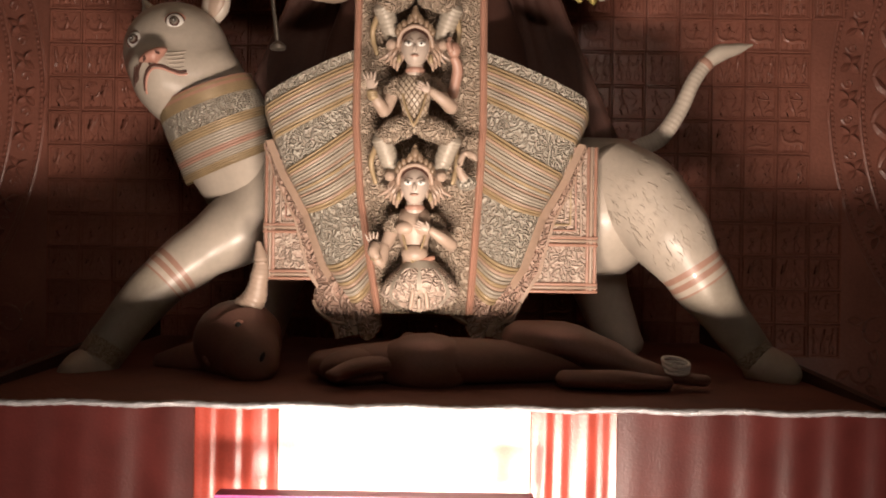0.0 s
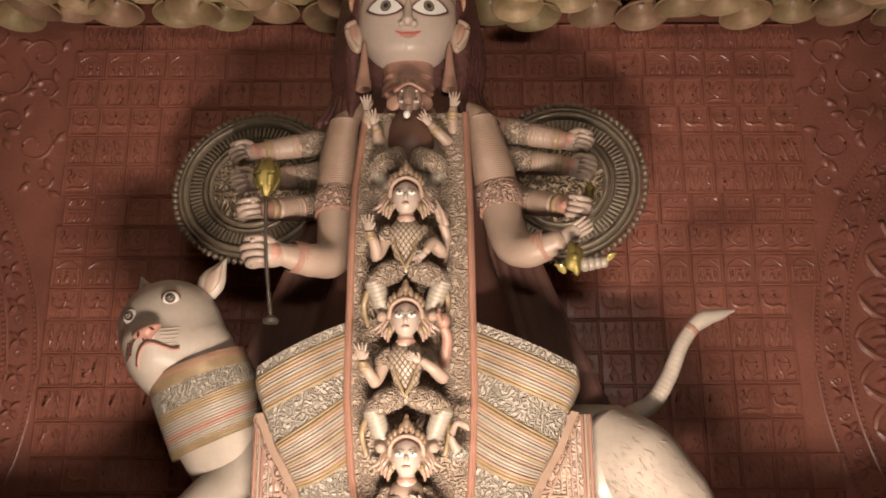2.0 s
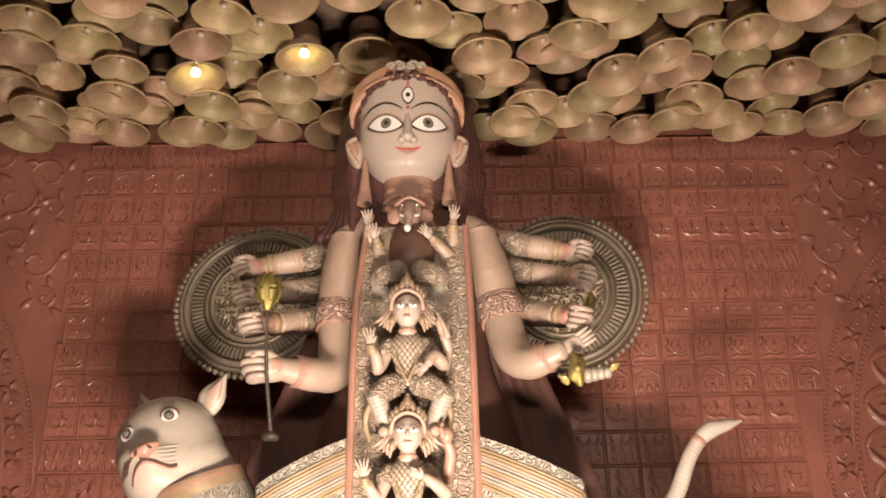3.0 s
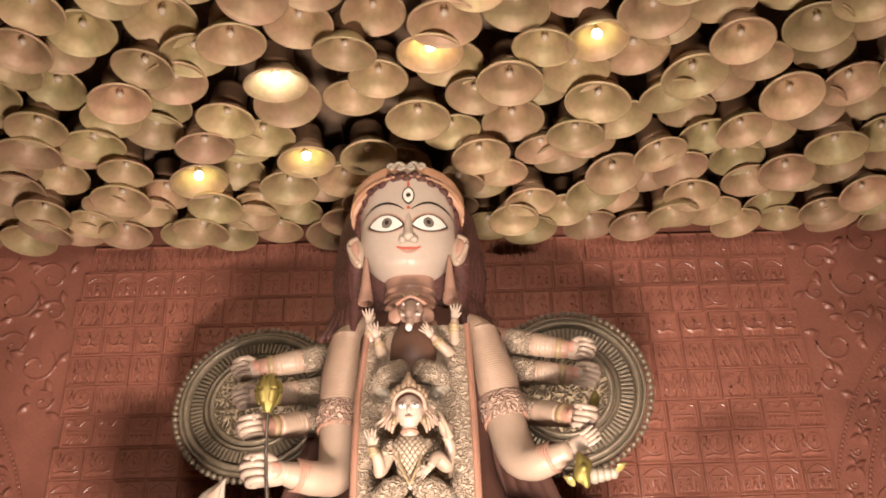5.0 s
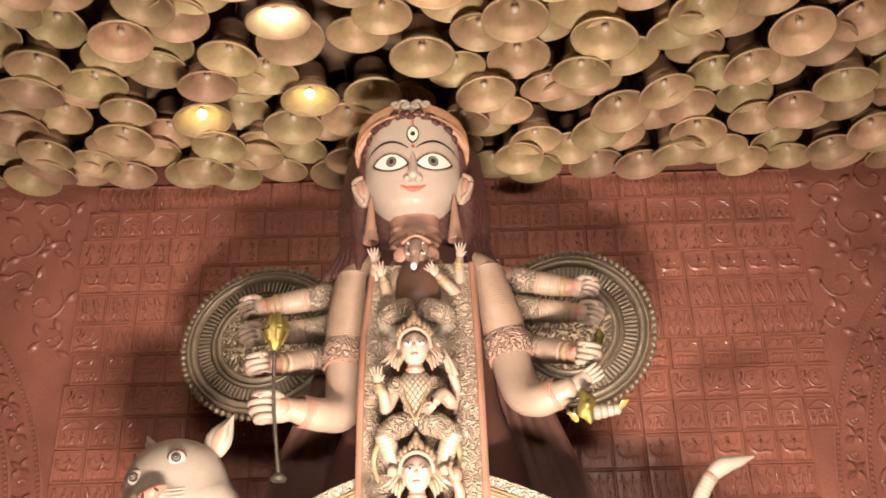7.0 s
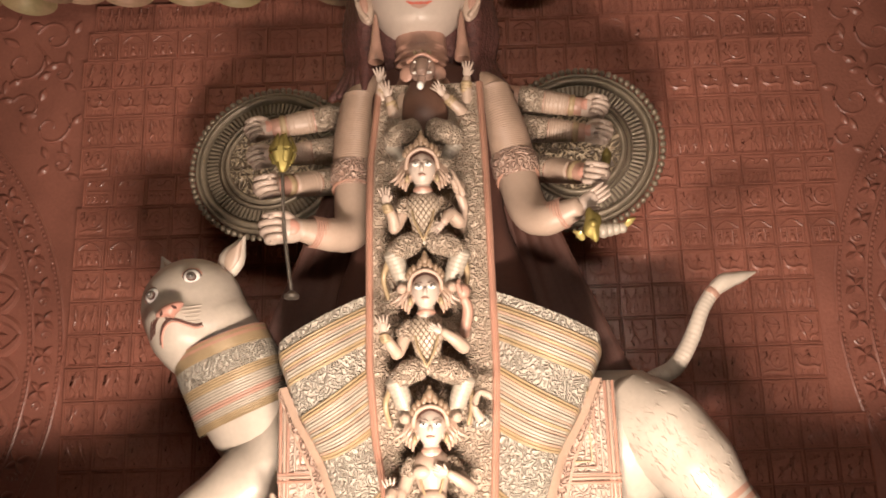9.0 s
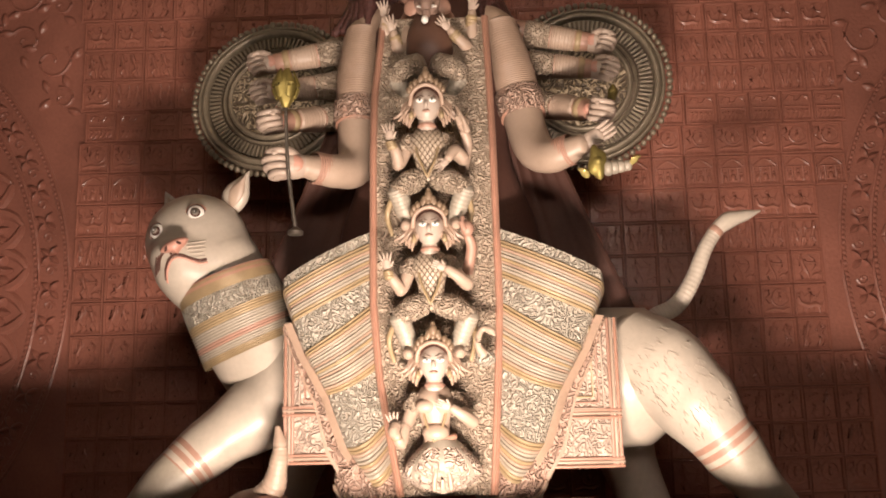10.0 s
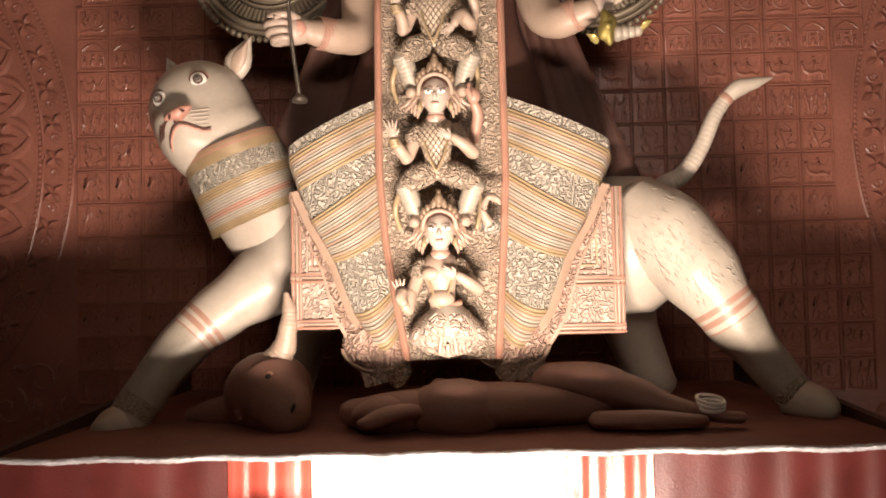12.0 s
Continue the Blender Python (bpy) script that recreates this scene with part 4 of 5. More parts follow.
three.tube([(-0.19, 4.73, 1.60), (-0.12, 4.70, 1.588), (-0.05, 4.73, 1.60)], 0.014, ORANGE, 8)
# the swan that perches beside its head
three.tube([(0.105, 4.72, 2.0), (0.075, 4.70, 2.06), (0.10, 4.70, 2.13), (0.145, 4.69, 2.12), (0.16, 4.68, 2.095)], [0.028, 0.018, 0.016, 0.02, 0.008], SKIN, 10)
three.blob((0.115, 4.74, 1.985), (0.052, 0.05, 0.042), SCROLL_SILVER)
three.tube([(-0.34, 4.66, 1.66), (-0.35, 4.64, 1.63), (-0.33, 4.62, 1.60)], [0.03, 0.034, 0.02], SKIN, 8)
tagged(three.build("figure_statuette"), "small bare-chested clay figure with lobed skirt at the sash foot", "statuette", "figures on the sash")

# the elephant-headed figure on the breast
ele, ex, ey, ez = Shape(), -0.155, 5.10, 4.105
ele.blob((ex, ey, ez), (0.080, 0.075, 0.085), SKIN_GREY)
ele.tube([(ex, ey - 0.06, ez + 0.01), (ex - 0.004, ey - 0.10, ez - 0.05), (ex - 0.004, ey - 0.105, ez - 0.11), (ex - 0.012, ey - 0.12, ez - 0.15)], [0.040, 0.034, 0.026, 0.02], SKIN_GREY, 12, rib=0.04, ribs=8, sub=10)
ele.blob((ex - 0.012, ey - 0.125, ez - 0.158), (0.022, 0.022, 0.025), WHITE, segs=10, rings=7)
for s in (-1, 1):
    ele.blob((ex + s * 0.098, ey + 0.01, ez - 0.02), (0.045, 0.018, 0.05), ROSE, turn=(0, s * 15, s * 20))
    ele.blob((ex + s * 0.035, ey - 0.066, ez + 0.022), (0.018, 0.010, 0.009), WHITE, segs=10, rings=6)
    ele.blob((ex + s * 0.035, ey - 0.075, ez + 0.022), (0.006, 0.004, 0.006), BLACK, segs=6, rings=4)
    ele.tube([(ex + s * 0.03, ey - 0.07, ez - 0.05), (ex + s * 0.055, ey - 0.10, ez - 0.065)], [0.010, 0.005], WHITE, 8)
ele.tube([(ex - 0.088, ey - 0.02, ez + 0.045), (ex, ey - 0.06, ez + 0.074), (ex + 0.088, ey - 0.02, ez + 0.045)], 0.013, ORANGE, 8)
ele.blob((ex, ey + 0.02, ez + 0.06), (0.085, 0.06, 0.045), CROWN)
for dx, dz in ((-0.04, 0.095), (0, 0.10), (0.04, 0.095)):
    ele.blob((ex + dx, ey - 0.03, ez + dz), (0.014, 0.014, 0.02), GOLD_CLAY, segs=8, rings=6)
ele.tube([(ex, ey + 0.06, ez - 0.08), (ex + 0.005, ey - 0.01, ez - 0.22), (ex + 0.01, ey - 0.02, ez - 0.32), (ex + 0.01, ey + 0.02, ez - 0.44)], [0.09, 0.13, 0.14, 0.10], BROWN_SKIN, 20, flat=0.7, up=(0, 1, 0))
for pts in ([(ex - 0.12, ey + 0.05, ez - 0.15), (ex - 0.165, ey - 0.01, ez - 0.30), (ex - 0.20, ey - 0.06, ez - 0.20)], [(ex + 0.12, ey + 0.05, ez - 0.15), (ex + 0.23, ey - 0.01, ez - 0.29), (ex + 0.13, ey - 0.08, ez - 0.205)],
            [(ex - 0.12, ey + 0.07, ez - 0.13), (ex - 0.24, ey + 0.03, ez - 0.17), (ex - 0.25, ey - 0.02, ez - 0.09)], [(ex + 0.12, ey + 0.07, ez - 0.13), (ex + 0.245, ey + 0.03, ez - 0.24), (ex + 0.262, ey - 0.02, ez - 0.07)]):
    ele.tube(pts, [0.045, 0.04, 0.024], SKIN, 12)
    w, d = Vector(pts[2]), (Vector(pts[2]) - Vector(pts[1])).normalized()
    for k in range(3):
        ele.tube([w - d * (0.03 + 0.02 * k), w - d * (0.04 + 0.02 * k)], 0.036, GOLD_CLAY, 10, sub=1)
    open_hand(ele, w, d, 0.062, PALM)
for s in (-1, 1):
    ele.tube([(ex + s * 0.05, ey - 0.08, ez - 0.42), (ex + s * 0.15, ey - 0.11, ez - 0.46), (ex + s * 0.18, ey - 0.11, ez - 0.52)], [0.075, 0.07, 0.055], SCROLL_GOLD, 14)
    ele.tube([(ex + s * 0.18, ey - 0.10, ez - 0.51), (ex + s * 0.13, ey - 0.09, ez - 0.60)], [0.052, 0.04], SILVER_CLAY, 14, sub=16, rib=0.04, ribs=5)
tagged(ele.build("elephant_statuette"), "small elephant-headed clay figure with four raised arms", "statuette", "figures on the sash")


# ---- lion ----
def fur(sh, pts, mat):
    for p, d, r in pts:
        sh.tube([Vector(p), Vector(p) + Vector(d) * 0.5 + Vector((0, -0.004, 0)), Vector(p) + Vector(d)], [r, r, r * 0.3], mat, 5, sub=2)


lion = Shape()
lion.tube([(-0.85, 5.25, 1.85), (-0.5, 5.4, 1.85), (0.2, 5.45, 1.85), (0.75, 5.35, 1.9), (1.02, 5.22, 1.90)], [0.36, 0.40, 0.40, 0.40, 0.38], LION, 24)
# neck and its banded collar
lion.tube([(-1.36, 4.92, 2.60), (-1.27, 4.95, 2.42), (-1.13, 5.0, 2.13), (-0.95, 5.06, 1.86)], [0.22, 0.245, 0.262, 0.27], LION, 28)
neck = [Vector(p) for p in ((-1.283, 4.93, 2.465), (-1.215, 4.945, 2.30), (-1.12, 4.975, 2.08))]
lion.tube(neck, [0.264, 0.275, 0.282], lambda u: (ORANGE if u < 0.05 or 0.10 < u < 0.15 else GOLD_CLAY if u < 0.27 else SCROLL_SILVER if 0.29 < u < 0.53 else GOLD_CLAY if u < 0.62 else SILVER_CLAY if u < 0.74 else ROSE if u < 0.80 else SILVER_CLAY if u < 0.88 else GOLD_CLAY),
          36, sub=110, rib=0.008, ribs=40, caps=False)
# head: skull, muzzle, chin, brow, cheeks
CORE = Vector((-1.445, 4.96, 2.59))
SKULL = (((-1.445, 4.97, 2.675), (0.283, 0.265, 0.275)), ((-1.480, 4.83, 2.565), (0.17, 0.215, 0.115)), ((-1.455, 4.84, 2.48), (0.165, 0.195, 0.135)), ((-1.365, 4.93, 2.53), (0.262, 0.225, 0.215)), ((-1.335, 4.945, 2.49), (0.268, 0.245, 0.255)))


def skull_reach(d):
    """How far the head reaches from its core along d: its ellipsoids, softly merged."""
    total = 0.0
    for c, r in SKULL:
        o = Vector([(a - b) / k for a, b, k in zip(CORE, c, r)])
        e = Vector([a / k for a, k in zip(d, r)])
        qa, qb, qc = e.dot(e), o.dot(e), o.dot(o) - 1
        root = qb * qb - qa * qc
        total += math.exp(38 * ((-qb + math.sqrt(root)) / qa)) if root > 0 else 1.0
    return math.log(total) / 38 - 0.008


rows = []
for i in range(45):
    th = math.pi * (0.002 + 0.996 * i / 44)
    ring = [Vector((math.sin(th) * math.cos(p), math.sin(th) * math.sin(p), math.cos(th))) for p in (2 * math.pi * j / 64 for j in range(64))]
    rows.append([CORE + d * skull_reach(d) for d in ring])
lion.grid(rows, LION, closed=True)


def on_skull(x, z, lift=0.0):
    """The foremost point of the lion's face at x, z."""
    near, far = 4.3, 4.96
    for _ in range(22):
        y = (near + far) / 2
        v = Vector((x, y, z)) - CORE
        if v.length > skull_reach(v.normalized()):
            near = y
        else:
            far = y
    return (x, near - lift, z)


# nose
nose_y = on_skull(-1.462, 2.590)[1]
lion.blob((-1.462, nose_y - 0.005, 2.590), (0.078, 0.05, 0.046), PINK, turn=(0, -26, 0), segs=24, rings=14, shape=lambda a, b, c: (a * (1 if c > 0 else max(0.15, 1 + 0.95 * c)), b, c if c < 0 else c * 0.7))
for s in (-1, 1):
    lion.blob((-1.462 + s * 0.030, nose_y - 0.046, 2.584 + s * 0.015), (0.008, 0.008, 0.019), BROWN_CLAY, turn=(0, -26 - s * 38, 0), segs=8, rings=6)
# mouth lines
mouth = [on_skull(x, z, 0.002) for x, z in ((-1.315, 2.528), (-1.345, 2.520), (-1.385, 2.530), (-1.425, 2.543), (-1.465, 2.542), (-1.495, 2.515), (-1.512, 2.47), (-1.518, 2.425))]
lion.tube(mouth, 0.007, BROWN_CLAY, 8)
lion.tube([on_skull(x + 0.004, z - 0.014, 0.0) for x, y, z in mouth], 0.006, PINK, 8)
lion.tube([on_skull(-1.484, 2.575, 0.004), on_skull(-1.478, 2.545, 0.004)], 0.006, BROWN_CLAY, 6)
for k in range(4):
    lion.tube([on_skull(-1.515 - 0.016 * k, 2.562 - 0.008 * k, 0.001), on_skull(-1.540 - 0.014 * k, 2.525 - 0.012 * k, 0.001), on_skull(-1.552 - 0.012 * k, 2.475 - 0.008 * k, 0.001)], 0.004, BROWN_CLAY, 6)
for k in range(6):
    z = 2.615 - 0.018 * k
    lion.tube([on_skull(-1.415 + 0.008 * k, z - 0.006), on_skull(-1.375 + 0.005 * k, z + 0.004 - 0.002 * k), on_skull(-1.325 - 0.008 * (k % 2), z + 0.016 - 0.003 * k)], 0.0046, TUFT, 5)
# eyes; the smallest white blob is a highlight painted on the pupil
for x, z, tilt in ((-1.392, 2.789, 20), (-1.600, 2.698, -20)):
    y = on_skull(x, z)[1] + 0.004
    lion.blob((x, y + 0.018, z), (0.060, 0.024, 0.056), PINK, turn=(0, 0, tilt))
    for r, off, mt in ((0.052, 0.012, BROWN_CLAY), (0.044, 0.021, WHITE), (0.027, 0.038, BROWN_CLAY), (0.023, 0.041, GREY), (0.013, 0.047, BLACK), (0.005, 0.057, WHITE)):
        lion.blob((x + (0.25 if tilt < 0 else -0.12) * -off * 0.3, y - off + 0.02, z), (r, 0.020 if r > 0.01 else 0.012, r * 0.95), mt, turn=(0, 0, tilt), segs=16, rings=8)
# ears
for x, y, z, lean in ((-1.235, 4.98, 2.955, 24), (-1.60, 5.05, 2.86, -30)):
    lion.blob((x, y, z), (0.076, 0.05, 0.13), LION, turn=(10, lean, 0), shape=lambda a, b, c: (a * (1 - 0.8 * max(0, c)) + 0.25 * max(0, c), b * (1 - 0.5 * max(0, c)), c * 1.05))
    lion.blob((x + 0.008, y - 0.032, z), (0.044, 0.025, 0.098), SKIN, turn=(10, lean, 0), shape=lambda a, b, c: (a * (1 - 0.8 * max(0, c)) + 0.3 * max(0, c), b, c))
# forelegs, hind legs
CUFFS = lambda lo: (lambda u: ROSE if lo < u < lo + 0.018 or lo + 0.034 < u < lo + 0.052 or lo + 0.070 < u < lo + 0.078 else (SILVER_CLAY if lo + 0.08 <= u < lo + 0.36 else (SCROLL_GOLD if lo + 0.36 <= u < lo + 0.46 else LION)))
lion.tube([(-0.90, 5.0, 1.92), (-1.08, 4.88, 1.74), (-1.27, 4.78, 1.60), (-1.45, 4.69, 1.43), (-1.62, 4.62, 1.20), (-1.71, 4.56, 1.05)], [0.26, 0.195, 0.150, 0.128, 0.11, 0.105], CUFFS(0.49), 24, sub=30)
lion.tube([(-1.69, 4.62, 1.06), (-1.75, 4.50, 1.035), (-1.79, 4.42, 1.02)], [0.11, 0.095, 0.06], LION, 16)
lion.tube([(-0.75, 5.2, 1.8), (-0.95, 5.35, 1.45), (-1.05, 5.35, 1.06)], [0.22, 0.14, 0.11], LION, 18)
lion.tube([(0.90, 5.15, 2.05), (1.06, 5.05, 1.93), (1.20, 4.98, 1.76), (1.36, 4.95, 1.52), (1.53, 4.95, 1.28), (1.70, 4.92, 1.06)], [0.24, 0.255, 0.225, 0.165, 0.12, 0.10], CUFFS(0.55), 24, sub=30)
lion.tube([(1.68, 4.95, 1.07), (1.76, 4.82, 1.04), (1.80, 4.74, 1.02)], [0.11, 0.095, 0.06], LION, 16)
lion.tube([(0.85, 5.4, 1.8), (0.95, 5.55, 1.4), (1.1, 5.5, 1.06)], [0.26, 0.16, 0.11], LION, 18)
# tail with its tuft
lion.tube([(0.98, 5.32, 2.12), (1.10, 5.31, 2.23), (1.23, 5.30, 2.30), (1.335, 5.30, 2.45), (1.42, 5.30, 2.63), (1.50, 5.30, 2.745)], [0.055, 0.053, 0.050, 0.047, 0.043, 0.040], LION, 16, sub=30, rib=0.03, ribs=34)
lion.tube([(1.485, 5.30, 2.73), (1.56, 5.29, 2.785), (1.64, 5.28, 2.805), (1.745, 5.28, 2.835)], [0.041, 0.051, 0.036, 0.006], LION, 14)
lion.tube([(1.475, 5.30, 2.715), (1.495, 5.30, 2.735)], 0.046, ROSE, 14, sub=1)
# short carved tufts on the haunch and shoulder
rnd = random.Random(8)
tufts = []
THIGH = [((0.90, 5.15, 2.05), 0.24), ((1.06, 5.05, 1.93), 0.255), ((1.20, 4.98, 1.76), 0.225), ((1.36, 4.95, 1.52), 0.165)]
for _ in range(230):
    a, q = rnd.uniform(0.15, 2.6), rnd.uniform(-0.72, 0.95)
    i, f = int(a), a - int(a)
    e = f * f * (3 - 2 * f)
    c = Vector(THIGH[i][0]).lerp(Vector(THIGH[i + 1][0]), f)
    r = THIGH[i][1] * (1 - e) + THIGH[i + 1][1] * e + 0.001
    d = (Vector(THIGH[i + 1][0]) - Vector(THIGH[i][0])).normalized()
    face = (Vector((0, -1, 0)) - d * Vector((0, -1, 0)).dot(d)).normalized()
    side = d.cross(face)
    p = c + (face * math.cos(q) + side * math.sin(q)) * r
    way = d * rnd.uniform(0.022, 0.045) + side * rnd.uniform(-0.016, 0.016)
    tufts.append((p - face * 0.0012, way, rnd.uniform(0.0012, 0.0022)))
fur(lion, tufts, TUFT)
# the lion stands askew, its head end further back
lion.v = [((Vector(p) - Vector((0, 0, EYE))) * (1.065 - 0.03 * min(max(p[0], -1.4), 1.4)) + Vector((0, 0, EYE)))[:] for p in lion.v]
tagged(lion.build("lion_statue"), "pale clay lion statue with banded collar striding on the platform", "statue")

# saddle cloth hanging on both sides of the sari
saddle = thing("saddle_cloth", "cream and rose bordered saddle cloth hung over the lion", "cloth")
for x0, x1, z0, z1 in ((0.30, 0.825, 1.425, 2.20), (-0.965, -0.52, 1.475, 2.16)):
    flap = Shape().box((x0, 4.975, z0), (x1, 5.01, z1), SCROLL_PALE).build("flap", saddle, smooth=False)
    out = x1 if x0 > 0 else x0
    s = -1 if x0 > 0 else 1
    frame_bars = [((out, z0), (out, z1)), ((x0, z0 + 0.02), (x1, z0 + 0.02)), ((x0, z0 + 0.27), (x1, z0 + 0.27))]
    for (a, c), (b, d) in frame_bars:
        for k, mt in ((0.012, ORANGE), (0.034, SKIN), (0.052, ROSE)):
            if a == b:
                Shape().tube([(a + s * k, 4.97, c), (a + s * k, 4.97, d)], 0.009, mt, 8, sub=1).build("braid", saddle)
            else:
                Shape().tube([(a, 4.968, c + k - 0.03), (b, 4.968, d + k - 0.03)], 0.009, mt, 8, sub=1).build("braid", saddle)
    for k in range(4):
        w = 0.09 + 0.028 * k
        xa, za, zb = out + s * w, z0 + 0.30 + 0.03 * k, z1
        Shape().tube([(xa, 4.968, zb), (xa, 4.968, za), (xa + s * 0.3, 4.968, za)], 0.008, (SKIN, ROSE, GOLD_CLAY, SKIN)[k], 8, sub=1).build("braid", saddle)


# ---- demon and buffalo under the lion, in the shade ----
demon = Shape()
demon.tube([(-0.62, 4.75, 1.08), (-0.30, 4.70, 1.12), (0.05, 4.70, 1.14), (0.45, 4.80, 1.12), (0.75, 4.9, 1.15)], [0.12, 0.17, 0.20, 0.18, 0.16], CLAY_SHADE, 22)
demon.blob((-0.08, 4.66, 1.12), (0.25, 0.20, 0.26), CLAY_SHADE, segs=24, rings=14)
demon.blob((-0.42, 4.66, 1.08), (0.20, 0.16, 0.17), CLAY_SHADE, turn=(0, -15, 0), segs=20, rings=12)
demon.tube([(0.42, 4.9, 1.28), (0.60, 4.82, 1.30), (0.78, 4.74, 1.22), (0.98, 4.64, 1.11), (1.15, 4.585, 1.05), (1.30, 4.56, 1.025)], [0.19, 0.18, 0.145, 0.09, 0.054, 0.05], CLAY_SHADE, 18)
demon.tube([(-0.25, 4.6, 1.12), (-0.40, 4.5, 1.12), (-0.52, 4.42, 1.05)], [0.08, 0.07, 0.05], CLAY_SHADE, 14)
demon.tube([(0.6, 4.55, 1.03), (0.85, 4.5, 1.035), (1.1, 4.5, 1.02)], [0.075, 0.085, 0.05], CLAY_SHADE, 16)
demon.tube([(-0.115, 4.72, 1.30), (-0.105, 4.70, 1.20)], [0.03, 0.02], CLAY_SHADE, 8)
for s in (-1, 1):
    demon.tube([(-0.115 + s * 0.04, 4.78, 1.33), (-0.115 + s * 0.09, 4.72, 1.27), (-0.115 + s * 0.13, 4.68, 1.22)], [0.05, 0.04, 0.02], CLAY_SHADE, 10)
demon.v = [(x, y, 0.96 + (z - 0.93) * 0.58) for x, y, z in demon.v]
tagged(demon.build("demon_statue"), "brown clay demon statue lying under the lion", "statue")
bangles = thing("bangles", "stack of three white bangles on the demon's wrist", "bangle")
for k in range(3):
    m = pose(1.155 + 0.002 * k, 4.57, 1.105 - 0.020 * k, 14, 8 - 4 * k, 0)
    Shape().lathe([(0.066 - 0.004 * k + 0.009 * math.cos(q), 0.009 * math.sin(q)) for q in (2 * math.pi * i / 8 for i in range(9))], WHITE, 28, m).build("bangle", bangles)
buffalo = Shape()
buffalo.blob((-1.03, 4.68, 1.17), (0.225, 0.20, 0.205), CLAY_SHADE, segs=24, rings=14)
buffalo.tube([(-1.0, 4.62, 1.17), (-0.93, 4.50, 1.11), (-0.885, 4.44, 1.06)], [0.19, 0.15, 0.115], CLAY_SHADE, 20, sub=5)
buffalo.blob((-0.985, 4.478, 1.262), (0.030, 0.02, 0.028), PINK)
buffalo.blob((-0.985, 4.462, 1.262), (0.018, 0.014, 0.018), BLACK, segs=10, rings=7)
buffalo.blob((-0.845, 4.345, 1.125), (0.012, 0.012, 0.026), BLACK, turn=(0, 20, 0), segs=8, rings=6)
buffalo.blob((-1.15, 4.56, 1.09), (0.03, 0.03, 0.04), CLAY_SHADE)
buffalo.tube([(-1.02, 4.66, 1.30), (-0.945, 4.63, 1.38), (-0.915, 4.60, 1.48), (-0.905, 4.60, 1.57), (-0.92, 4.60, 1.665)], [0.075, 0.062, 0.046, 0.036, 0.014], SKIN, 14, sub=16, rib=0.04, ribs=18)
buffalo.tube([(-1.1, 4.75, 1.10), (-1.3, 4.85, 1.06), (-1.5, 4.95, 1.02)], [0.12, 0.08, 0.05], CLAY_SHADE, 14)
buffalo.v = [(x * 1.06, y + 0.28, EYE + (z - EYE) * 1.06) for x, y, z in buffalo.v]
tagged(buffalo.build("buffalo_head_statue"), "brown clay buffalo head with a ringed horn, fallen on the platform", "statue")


# ---- round shields behind the arms ----
def shield_master(m):
    top = thing("round_shield", "round dark bronze shield with ribbed ring and beaded rim", "shield", "shields behind the arms")
    top.matrix_basis = m
    Shape().lathe([(0.001, 0.035), (0.27, 0.03), (0.30, 0.02), (0.56, 0.0), (0.56, -0.03), (0.001, -0.03)], BRONZE, 64).build("plate", top)
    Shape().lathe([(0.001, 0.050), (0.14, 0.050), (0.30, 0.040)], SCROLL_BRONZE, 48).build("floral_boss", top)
    for r, w, h in ((0.318, 0.022, 0.045), (0.362, 0.012, 0.035), (0.505, 0.026, 0.050), (0.545, 0.016, 0.035)):
        Shape().lathe([(r + w * math.cos(q), 0.01 + h * math.sin(q)) for q in (math.pi * i / 8 for i in range(9))], BRONZE_LIGHT, 64).build("ring", top)
    ribs = Shape()
    for k in range(88):
        turn = pose(0, 0, 0, 0, 0, 360 * k / 88)
        ribs.box((0.388, -0.0075, 0.008), (0.468, 0.0075, 0.040), BRONZE_LIGHT, turn)
    tagged(ribs.build("rib_ring", top, smooth=False), "fine radial ribs", kind="stuff")
    beads = Shape()
    rnd = random.Random(3)
    for k in range(76):
        a = 2 * math.pi * k / 76
        beads.blob((0.588 * math.cos(a), 0.588 * math.sin(a), 0.012), (0.024 * rnd.uniform(.8, 1.15), 0.024 * rnd.uniform(.8, 1.15), 0.024), BRONZE_LIGHT, turn=(rnd.uniform(0, 60), rnd.uniform(0, 60), 0), segs=8, rings=5)
    tagged(beads.build("bead_rim", top), "knobbly beaded rim", kind="stuff")
    Shape().tube([(0, 0, -0.03), (0, 0, -0.78)], 0.03, DARK_WOOD, 10, sub=1).build("bracket", top)
    return top


shield = shield_master(pose(-1.275, 6.2, 3.955, 90, 0, 0) @ pose(0, 0, 0, -8, -6, 0))
copy_thing(shield, pose(0.90, 6.2, 3.975, 90, 0, 0) @ pose(0, 0, 0, -8, 6, 140))

side_lamp = thing("side_lamp", "small black floor lamp beside the platform", "lamp")
Shape().box((-0.17, -0.09, 0.012), (0.17, 0.09, 0.06), DARK_WOOD, look((3.2, 5.2, 0.22), (2.9, 7.0, 2.3))).build("housing", side_lamp, smooth=False)
Shape().tube([(3.2, 5.15, 0.0), (3.2, 5.16, 0.17)], 0.03, DARK_WOOD, 8, sub=1).build("post", side_lamp)

